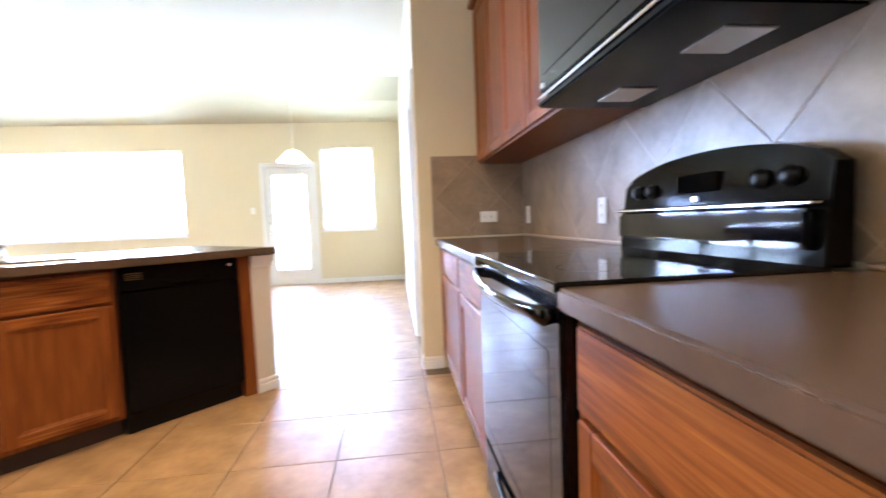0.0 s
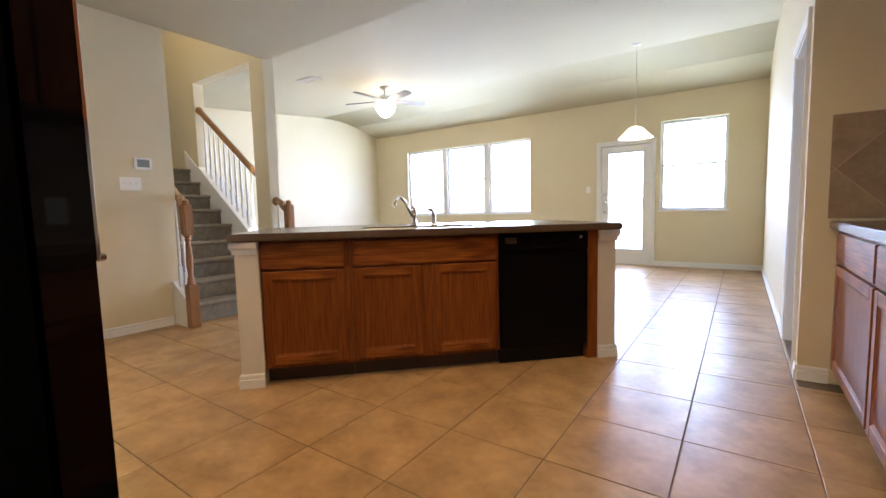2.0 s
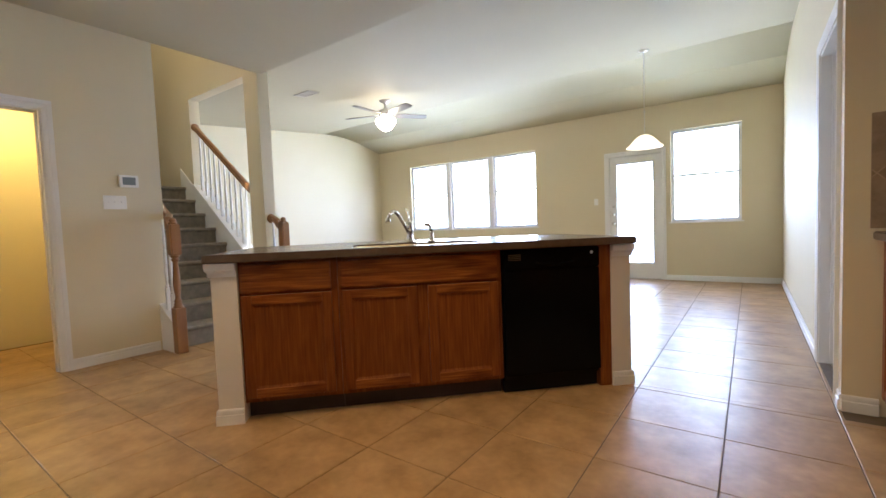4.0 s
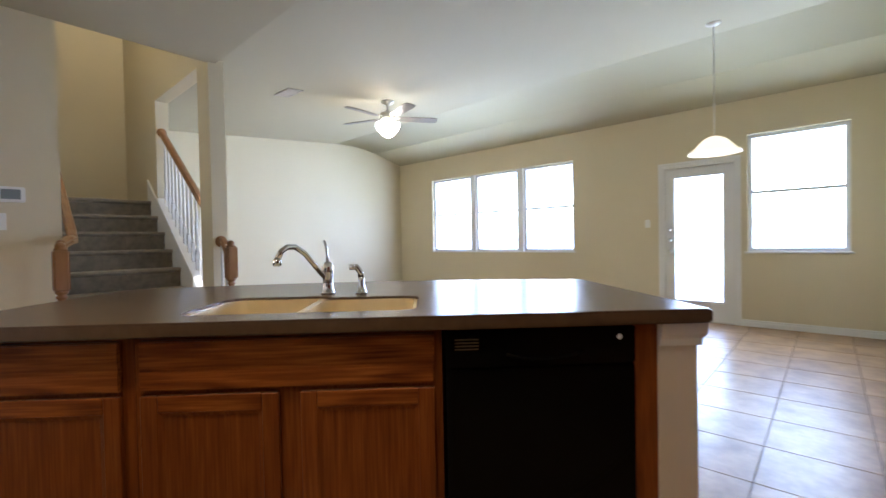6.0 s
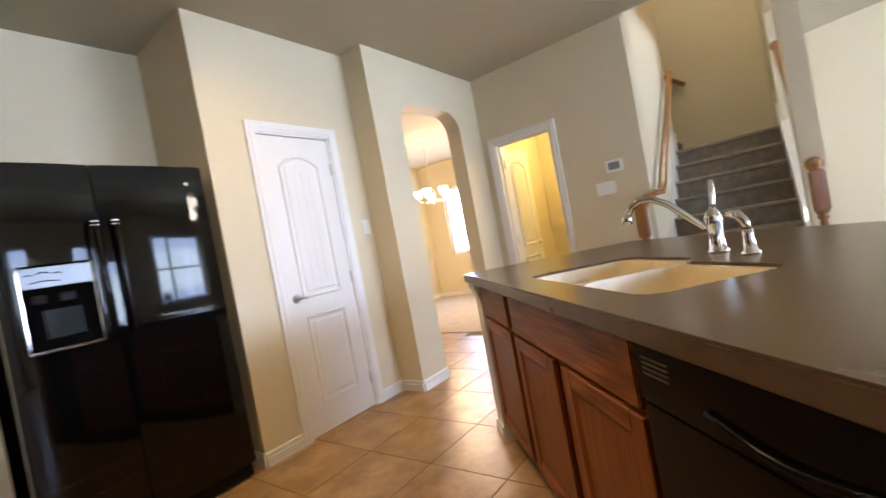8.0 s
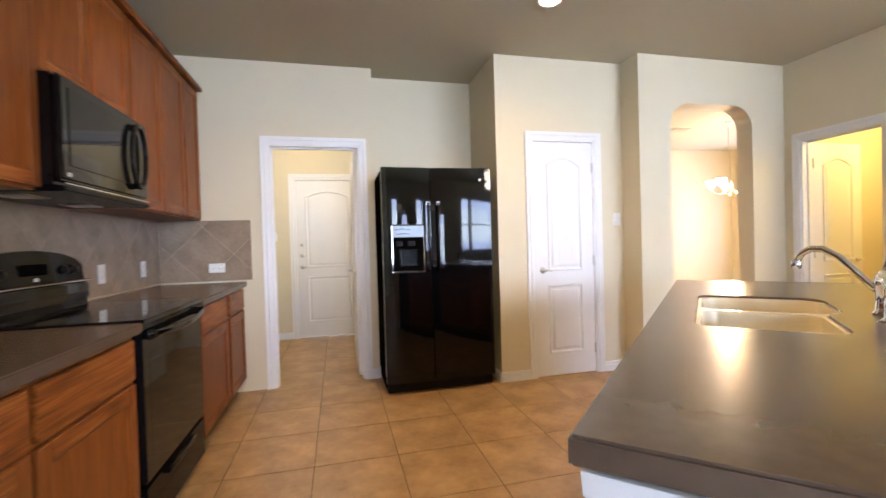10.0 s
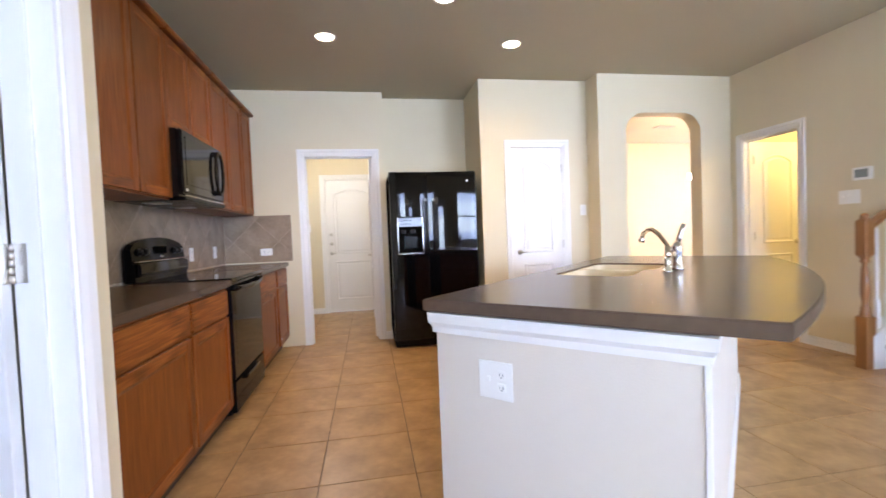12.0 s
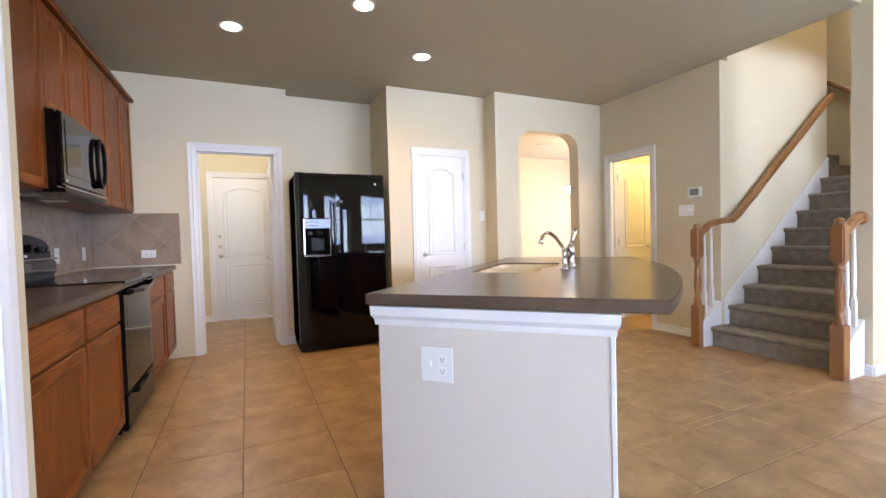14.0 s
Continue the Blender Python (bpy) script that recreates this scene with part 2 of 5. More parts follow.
def ring(r, n=12, sx=1.0):
    return [(r * sx * math.cos(2 * math.pi * i / n), r * math.sin(2 * math.pi * i / n)) for i in range(n)]


def prism(bm, pts, z0, z1, bevel=0.0):
    """An outline (x, y pairs, counterclockwise) raised from z0 to z1."""
    a = [bm.verts.new((x, y, z0)) for x, y in pts]
    b = [bm.verts.new((x, y, z1)) for x, y in pts]
    fs = [bm.faces.new(a[::-1]), bm.faces.new(b)]
    for i in range(len(pts)):
        j = (i + 1) % len(pts)
        fs.append(bm.faces.new((a[i], a[j], b[j], b[i])))
    if bevel:
        es = [e for f in fs[:2] for e in f.edges]
        bmesh.ops.bevel(bm, geom=es, offset=bevel, segments=2, affect="EDGES")


def part(name, bm, mat, parent=None, label="", place=None, kind=""):
    bmesh.ops.recalc_face_normals(bm, faces=bm.faces)
    me = bpy.data.meshes.new(name)
    bm.to_mesh(me)
    bm.free()
    for m in (mat if isinstance(mat, (list, tuple)) else [mat]):
        me.materials.append(m)
    ob = new(name, me)
    if parent:
        ob.parent = parent
    if place is not None:
        ob.matrix_basis = place
    tagged(ob, label, kind=kind)
    return ob


def thing(name, m, label, category, group=""):
    ob = new(name)
    ob.empty_display_size = 0.1
    ob.matrix_world = m
    return tagged(ob, label, category, group)


def structure(name, bm, mat, label, parent=None):
    return tagged(part(name, bm, mat, parent), label, kind="structure")


def at(x, y, z=0.0, turn=0.0):
    return Matrix.Translation((x, y, z)) @ Matrix.Rotation(turn, 4, "Z")


def wall_mesh(u0, u1, z0, z1, thick, holes=(), cut=()):
    """A wall in its own plane: along x, from y = 0 (seen face) to y = thick behind it, with openings through it."""
    us = sorted({u0, u1, *[v for h in holes for v in h[:2] if u0 < v < u1], *cut})
    zs = sorted({z0, z1, *[v for h in holes for v in h[2:4] if z0 < v < z1]})
    solid = {}
    for i in range(len(us) - 1):
        for j in range(len(zs) - 1):
            cu, cz = (us[i] + us[i + 1]) / 2, (zs[j] + zs[j + 1]) / 2
            solid[i, j] = not any(h[0] < cu < h[1] and h[2] < cz < h[3] for h in holes)
    bm = bmesh.new()
    vv = {}

    def v(i, j, k):
        if (i, j, k) not in vv:
            vv[i, j, k] = bm.verts.new((us[i], k * thick, zs[j]))
        return vv[i, j, k]
    for (i, j), s in solid.items():
        if not s:
            continue
        bm.faces.new((v(i, j, 0), v(i + 1, j, 0), v(i + 1, j + 1, 0), v(i, j + 1, 0)))
        bm.faces.new((v(i, j + 1, 1), v(i + 1, j + 1, 1), v(i + 1, j, 1), v(i, j, 1)))
        for di, dj, a, b in ((-1, 0, (i, j + 1), (i, j)), (1, 0, (i + 1, j), (i + 1, j + 1)), (0, -1, (i, j), (i + 1, j)), (0, 1, (i + 1, j + 1), (i, j + 1))):
            if not solid.get((i + di, j + dj), False):
                bm.faces.new((v(*a, 0), v(*a, 1), v(*b, 1), v(*b, 0)))
    return bm


def facing(side, c):
    """The pose of a wall whose seen face looks n, s, e or w and lies at c. Its x runs so that the face looks along -y."""
    return {"s": at(0, c), "n": at(0, c, 0, math.pi), "w": at(c, 0, 0, -math.pi / 2), "e": at(c, 0, 0, math.pi / 2)}[side]


def wall(name, side, c, a0, a1, z0, z1, thick, label, holes=(), mat=None):
    """A wall from a0 to a1 along the other world axis; holes are (a0, a1, z0, z1) in world places too."""
    s = {"s": 1, "n": -1, "w": -1, "e": 1}[side]
    f = lambda a, b: (min(s * a, s * b), max(s * a, s * b))
    bm = wall_mesh(*f(a0, a1), z0, z1, thick, [(*f(h[0], h[1]), h[2], h[3]) for h in holes])
    ob = structure(name, bm, mat or M_WALL, label)
    ob.matrix_basis = facing(side, c)
    return ob


# ---- large structure ----
CASE = 0.062                      # width of door casings

# kitchen side
LX0, LX1 = 0.425, 1.18           # laundry opening
wall("wall_south", "n", YS, 0.30, XE + 0.12, 0, CEIL, 0.12, "cream painted wall with the laundry doorway", [(LX0, LX1, 0, 2.07)])
wall("wall_niche_back", "n", 1.03, -0.80, 0.42, 0, CEIL, 0.10, "cream painted wall behind the refrigerator")
wall("wall_niche_side", "w", 0.30, 1.03, YS - 0.12, 0, CEIL, 0.10, "cream painted side wall of the refrigerator niche")
PX0, PX1 = -1.60, -1.00           # pantry door
wall("wall_pantry", "n", 1.72, -1.89, -0.68, 0, CEIL, 0.12, "cream painted wall with the pantry door", [(PX0, PX1, 0, 2.062)])
wall("wall_pantry_side", "e", -0.68, 1.03, 1.60, 0, CEIL, 0.12, "cream painted side wall of the pantry")
wall("wall_pantry_back", "n", 0.85, -1.90, -0.80, 0, CEIL, 0.10, "cream painted wall behind the pantry")
AX0, AX1, AZ = -3.10, -2.21, 2.36
wall("wall_arch", "n", 1.955, XW - 0.12, -1.89, 0, CEIL, 0.16, "cream painted wall with a round-cornered opening", [(AX0, AX1, 0, AZ)])
bm = bmesh.new()
for sx, cx in ((1, AX0), (-1, AX1)):
    r = 0.20
    pts = [(cx, AZ)] + [(cx + sx * (r - r * math.cos(a)), AZ - r + r * math.sin(a)) for a in [radians(i * 9) for i in range(11)]]
    lo = [bm.verts.new((x, 1.954, z)) for x, z in pts]
    hi = [bm.verts.new((x, 1.796, z)) for x, z in pts]
    bm.faces.new(lo), bm.faces.new(hi[::-1])
    for i in range(len(pts)):
        j = (i + 1) % len(pts)
        bm.faces.new((lo[i], hi[i], hi[j], lo[j]))
structure("arch_corners", bm, M_WALL, "cream rounded corners of the opening to the dining room")
BY0, BY1 = 2.10, 2.716            # powder room doorway
wall("wall_step", "e", -1.89, 1.60, 1.795, 0, CEIL, 0.10, "cream painted return between the pantry and the arch")
wall("wall_west", "e", XW, 1.955, 3.50, 0, CEIL, 0.12, "cream painted wall with a doorway, thermostat and switches", [(BY0, BY1, 0, 2.03)])
wall("wall_east", "w", XE, 0.9, 4.71, 0, CEIL, 0.12, "cream painted wall behind the kitchen cabinets")
# pier between the kitchen and the living room
DY0, DY1 = 4.86, 5.60             # doorway in the east wall
wall("wall_pier", "s", 4.71, XL, XE + 0.12, 0, CEIL, 0.12, "cream painted pier at the end of the kitchen counter")
wall("wall_living_east", "w", XL, 4.83, YN, 0, LIV + 0.1, 0.12, "cream painted wall with a doorway", [(DY0, DY1, 0, 2.05)])

# living room
WX = [(-5.57, -4.56), (-4.46, -3.50), (-3.40, -2.45)]
WZ0, WZ1 = 0.94, 2.405
W1X = (-0.15, 0.79)
GX0, GX1 = -1.12, -0.28           # patio door
wall("wall_north", "s", YN, XLW - 0.12, XL + 0.12, 0, LIV + 0.1, 0.16, "cream painted wall with windows and the patio door",
     [(-5.57, -2.45, WZ0, WZ1), (*W1X, WZ0, WZ1), (GX0, GX1, 0, 2.10)])
wall("wall_living_west", "e", XLW, 4.63, YN, 0, LIV + 0.1, 0.12, "plain cream painted living room wall")

# stairwell: walls rise to the storey above
SY0, SY1 = 3.50, 4.50
TOP = 5.3
wall("wall_stairs_south", "n", SY0, -5.40, XW - 0.12, 0, TOP, 0.12, "cream painted wall beside the stairs")
wall("wall_stairs_end", "e", -6.35, 1.2, 4.50, 0, TOP, 0.12, "cream painted end wall of the stair landing")
wall("wall_stairs_north", "s", SY1, XLW, -5.02, 0, TOP, 0.13, "cream painted wall beside the landing")
wall("wall_stairs_high", "s", SY1, -5.02, -3.45, 2.78, TOP, 0.13, "cream painted wall above the balustrade")
wall("wall_column", "s", SY1, -3.72, -3.45, 0, 2.78, 0.13, "slim cream painted pier beside the stairs")
wall("wall_stairs_head", "w", XW + 0.002, 3.50, 4.50, CEIL + 0.03, TOP, 0.12, "cream painted wall above the foot of the stairs")
wall("wall_flight_east", "w", -5.40, 1.2, 3.38, 0, TOP, 0.12, "cream painted wall beside the upper flight")
wall("wall_flight_south", "n", 1.2, -6.45, -5.3, 0, TOP, 0.12, "plain cream painted wall at the end of the upper flight")
# knee wall under the balustrade, its top follows the stairs
bm = bmesh.new()
kn = lambda x: 0.70 + 0.775 * (-3.77 - x)
prof = [(-5.02, 0.0), (-3.72, 0.0), (-3.72, kn(-3.72)), (-5.02, kn(-5.02))]
a = [bm.verts.new((x, SY1, z)) for x, z in prof]
b = [bm.verts.new((x, SY1 + 0.13, z)) for x, z in prof]
bm.faces.new(a), bm.faces.new(b[::-1])
for i in range(4):
    bm.faces.new((a[i], b[i], b[(i + 1) % 4], a[(i + 1) % 4]))
structure("wall_knee", bm, M_WALL, "cream painted knee wall following the stairs")

# rooms beyond the doorways
wall("wall_laundry_far", "n", -0.76, 0.2, 2.0, 0, 2.6, 0.1, "cream painted laundry wall with an outside door", [(0.33, 1.165, 0, 2.08)])
wall("wall_laundry_east", "w", 1.75, -0.76, YS - 0.12, 0, 2.6, 0.1, "plain laundry wall")
wall("wall_laundry_west", "e", 0.20, -0.86, 0.93, 0, 2.6, 0.1, "plain laundry wall")
wall("wall_dining_south", "n", -1.45, -6.7, -1.2, 0, CEIL, 0.1, "plain cream dining room wall")
wall("wall_dining_west", "e", -6.60, -1.45, 1.2, 0, CEIL, 0.1, "cream dining room wall with a window", [(-0.95, 0.15, 0.85, 2.2)])
wall("wall_dining_east", "w", -1.80, -1.45, 0.85, 0, CEIL, 0.1, "plain cream dining room wall")
wall("wall_hall", "s", 1.655, -6.5, XW - 0.13, 0, CEIL, 0.29, "plain cream wall between the dining room and the powder room")
wall("wall_powder_west", "e", -4.95, 1.95, 3.4, 0, 2.6, 0.1, "plain powder room wall")
wall("wall_powder_north", "s", 3.30, -4.95, XW - 0.12, 0, 2.6, 0.08, "plain powder room wall")
wall("wall_bedroom_far", "w", 4.2, 3.0, 7.5, 0, 2.6, 0.1, "plain cream wall of the room beyond")
wall("wall_bedroom_north", "s", 7.2, XL + 0.12, 4.3, 0, 2.6, 0.1, "plain cream wall of the room beyond")
wall("wall_bedroom_south", "n", 3.2, XE + 0.12, 4.3, 0, 2.6, 0.1, "plain cream wall of the room beyond")


def slab(name, label, x0, x1, y0, y1, z0, z1, mat):
    bm = bmesh.new()
    box(bm, x0, x1, y0, y1, z0, z1)
    return structure(name, bm, mat, label)


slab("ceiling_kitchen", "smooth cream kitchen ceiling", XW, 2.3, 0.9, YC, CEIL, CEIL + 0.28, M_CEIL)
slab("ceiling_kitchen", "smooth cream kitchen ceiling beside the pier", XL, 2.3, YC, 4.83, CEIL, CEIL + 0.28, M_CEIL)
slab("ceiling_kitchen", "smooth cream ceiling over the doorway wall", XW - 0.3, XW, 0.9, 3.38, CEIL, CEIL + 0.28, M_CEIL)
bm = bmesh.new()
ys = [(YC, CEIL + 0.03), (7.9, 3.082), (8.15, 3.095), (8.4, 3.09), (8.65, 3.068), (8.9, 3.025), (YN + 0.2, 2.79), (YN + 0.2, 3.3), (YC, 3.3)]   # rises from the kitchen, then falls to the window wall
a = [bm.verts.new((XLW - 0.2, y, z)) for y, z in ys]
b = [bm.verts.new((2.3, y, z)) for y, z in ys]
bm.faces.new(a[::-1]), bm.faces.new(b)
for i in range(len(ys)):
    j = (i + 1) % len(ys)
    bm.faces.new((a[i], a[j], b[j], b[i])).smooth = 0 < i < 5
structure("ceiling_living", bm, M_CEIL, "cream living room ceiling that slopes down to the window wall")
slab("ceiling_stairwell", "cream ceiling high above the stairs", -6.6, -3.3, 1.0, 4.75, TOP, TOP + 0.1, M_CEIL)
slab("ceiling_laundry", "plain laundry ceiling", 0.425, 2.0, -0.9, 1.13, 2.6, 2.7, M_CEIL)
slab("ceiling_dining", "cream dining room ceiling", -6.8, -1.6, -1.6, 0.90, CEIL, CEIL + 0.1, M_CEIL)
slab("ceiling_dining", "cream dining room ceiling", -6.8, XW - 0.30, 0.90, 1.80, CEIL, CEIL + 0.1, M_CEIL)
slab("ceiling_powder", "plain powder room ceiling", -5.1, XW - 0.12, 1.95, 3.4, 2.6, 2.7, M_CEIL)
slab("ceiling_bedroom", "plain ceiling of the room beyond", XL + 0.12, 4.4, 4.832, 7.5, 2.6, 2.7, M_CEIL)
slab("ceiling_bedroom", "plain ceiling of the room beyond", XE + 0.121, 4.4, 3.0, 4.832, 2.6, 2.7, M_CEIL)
slab("floor_carpet_dining", "beige dining room carpet", -6.7, -3.62, -1.5, 1.7, -0.1, 0.008, M_CARPET2)
slab("floor_carpet_bedroom", "beige carpet of the room beyond", XL + 0.06, 4.4, 4.87, 7.5, -0.1, 0.006, M_CARPET2)
slab("floor", "sunken grout bed under the floor tiles", XLW - 0.1, XE + 0.1, -1.5, YN + 0.1, -0.12, -0.003, M_GROUT)
slab("ground", "mown lawn outside", -300, 300, YN + 0.2, 600, -0.5, -0.2, M_LAWN)

# ---- baseboards and casings ----
def base(a, b, h=0.085, t=0.014):
    """A baseboard from a to b; the room lies to its left."""
    d = Vector((b[0] - a[0], b[1] - a[1], 0))
    n = Vector((-d.y, d.x, 0)).normalized()
    bm = bmesh.new()
    prof = [(0, 0), (t, 0), (t, h * 0.62), (t * 0.55, h * 0.67), (t * 0.72, h * 0.72), (t * 0.72, h * 0.9), (t * 0.4, h), (0, h)]
    A = [bm.verts.new((a[0] + n.x * u, a[1] + n.y * u, z)) for u, z in prof]
    B = [bm.verts.new((b[0] + n.x * u, b[1] + n.y * u, z)) for u, z in prof]
    bm.faces.new(A), bm.faces.new(B[::-1])
    for i in range(len(prof)):
        j = (i + 1) % len(prof)
        bm.faces.new((A[i], B[i], B[j], A[j]))
    structure("baseboard", bm, M_TRIM, "white painted baseboard")


for run in (((0.30, YS), (LX0 - CASE, YS)), ((0.30, 1.03), (0.30, YS)), ((-0.68, 1.72), (-0.68, 1.03)),
            ((PX1 + CASE, 1.72), (-0.68, 1.72)), ((-1.89, 1.72), (PX0 - CASE, 1.72)), ((-1.89, 1.955), (-1.89, 1.72)),
            ((AX1, 1.955), (-1.89, 1.955)), ((AX1, 1.795), (AX1, 1.955)), ((AX0, 1.955), (AX0, 1.795)), ((XW, 1.955), (AX0, 1.955)),
            ((XW, 3.40), (XW, BY1 + CASE)), ((1.41, 4.71), (XL, 4.71)), ((XL, 4.71), (XL, DY0 - CASE)),
            ((XL, DY1 + CASE), (XL, YN)), ((XL, YN), (GX1 + CASE, YN)), ((GX0 - CASE, YN), (XLW, YN)),
            ((XLW, YN), (XLW, 4.63)), ((XLW, 4.63), (-3.45, 4.63)), ((-6.60, -1.45), (-1.9, -1.45)), ((-6.60, 1.65), (-6.60, -1.45)),
            ((0.20, -0.76), (0.33 - CASE, -0.76)), ((1.165 + CASE, -0.76), (1.75, -0.76)), ((1.75, -0.76), (1.75, 1.0)),
            ((-3.45, 4.63), (-3.45, 4.59))):
    base(*run)

# ---- lamps of the place ----
for k, (a, b) in enumerate(WX):
    window_lamp(a - (0.3 if k == 0 else 0), b + (0.3 if k == 2 else 0), WZ0, WZ1, YN + 0.19)
window_lamp(*W1X, WZ0, WZ1, YN + 0.19)
window_lamp(GX0 + 0.1, GX1 - 0.1, 0.3, 1.98, YN + 0.19)
lamp("dining_window_daylight", "AREA", look((-6.72, -0.4, 1.5), (-5, -0.4, 1.5)), 18, DAY, size=1.1, size_y=1.35)
# added unseen area lamp brightens the room beyond, which has no window built
lamp("bedroom_fill_light", "AREA", look((4.1, 5.2, 1.5), (2, 5.2, 1.4)), 9, DAY, size=1.6, size_y=1.4)
CANS = ((0.785, 2.545), (-0.765, 2.54), (-0.065, 3.20))
for x, y in CANS:
    lamp("recessed_lamp", "AREA", look((x, y, CEIL - 0.012), (x, y + 0.001, 0)), 2.3, WARM, disk=0.13, spread=radians(140))
lamp("fan_lamp", "POINT", at(-3.67, 6.76, 2.42), 4.5, (1.0, 0.85, 0.66), radius=0.09)
lamp("chandelier_lamp", "POINT", at(-4.7, 0.25, 1.60), 30, WARM, radius=0.15)
lamp("powder_lamp", "POINT", at(-4.3, 2.75, 2.3), 11.0, (1.0, 0.72, 0.25), radius=0.08)
lamp("laundry_lamp", "POINT", at(1.1, 0.3, 2.5), 7, (1.0, 0.92, 0.78), radius=0.1)
lamp("upstairs_light", "AREA", look((-4.6, 4.0, TOP - 0.02), (-4.6, 4.001, 0)), 9, (1.0, 0.85, 0.60), size=1.1, size_y=0.7)


# ---- makers ----
def casing(name, m, x0, x1, h, deep, label, w=CASE, t=0.018):
    """Door casing on the seen face (local y = 0, looking along -y) and the jamb lining through the wall."""
    top = tagged(new(name), label, kind="structure")
    top.matrix_world = m
    prof = [(0, 0), (w, 0), (w, -t), (w * 0.55, -t * 0.72), (w * 0.45, -t * 0.95), (w * 0.12, -t * 0.6), (0, -t * 0.55)]

    def run(nm, ends):
        bm = bmesh.new()
        lo, hi = [[bm.verts.new(e(u, v)) for u, v in prof] for e in ends]
        bm.faces.new(lo), bm.faces.new(hi[::-1])
        for i in range(len(prof)):
            j = (i + 1) % len(prof)
            bm.faces.new((lo[i], hi[i], hi[j], lo[j]))
        part(nm, bm, M_TRIM, top)
    for s, xc in ((-1, x0), (1, x1)):
        run("casing_leg", (lambda u, v: (xc + s * u, v, 0), lambda u, v: (xc + s * u, v, h + u)))
    run("casing_head", (lambda u, v: (x0 - u, v, h + u), lambda u, v: (x1 + u, v, h + u)))
    for xa, xb, za, zb in ((x0 - 0.001, x0 + 0.016, 0, h), (x1 - 0.016, x1 + 0.001, 0, h), (x0 + 0.016, x1 - 0.016, h - 0.016, h + 0.001)):
        bm = bmesh.new()
        box(bm, xa, xb, -0.002, deep + 0.002, za, zb)
        part("jamb", bm, M_TRIM, top)
    for xa, xb, za, zb in ((x0 + 0.016, x0 + 0.026, 0, h - 0.016), (x1 - 0.026, x1 - 0.016, 0, h - 0.016), (x0 + 0.026, x1 - 0.026, h - 0.026, h - 0.016)):
        bm = bmesh.new()
        box(bm, xa, xb, deep * 0.45, deep * 0.45 + 0.03, za, zb)
        part("door_stop", bm, M_TRIM, top)
    return top


def moulding(bm, pts, y, w=0.024, t=0.010):
    """A raised closed moulding along points (x, z) on the plane y, looking along -y."""
    n = len(pts)
    cx, cz = sum(p[0] for p in pts) / n, sum(p[1] for p in pts) / n
    rings = []
    for i in range(n):
        a, b, c = Vector(pts[i - 1]), Vector(pts[i]), Vector(pts[(i + 1) % n])
        d = ((b - a).normalized() + (c - b).normalized()).normalized()
        inn = Vector((-d.y, d.x))
        if inn.dot(Vector((cx, cz)) - b) < 0:
            inn = -inn
        k = 1 / max(0.6, abs((c - b).normalized().dot(d)))
        rings.append([bm.verts.new((b.x + inn.x * u * k, y - v, b.y + inn.y * u * k)) for u, v in ((0, -0.001), (w * 0.25, t), (w * 0.7, t * 0.8), (w, -0.001))])
    for i in range(n):
        a, b = rings[i], rings[(i + 1) % n]
        for j in range(3):
            bm.faces.new((a[j], a[j + 1], b[j + 1], b[j]))


def arch_pts(x0, x1, z0, z1, rise):
    pts = [(x0, z0), (x1, z0), (x1, z1 - rise)]
    for i in range(1, 12):
        s = i / 12
        pts.append((x1 + (x0 - x1) * s, z1 - rise + rise * math.sin(math.pi * s) ** 0.9))
    return pts + [(x0, z1 - rise)]


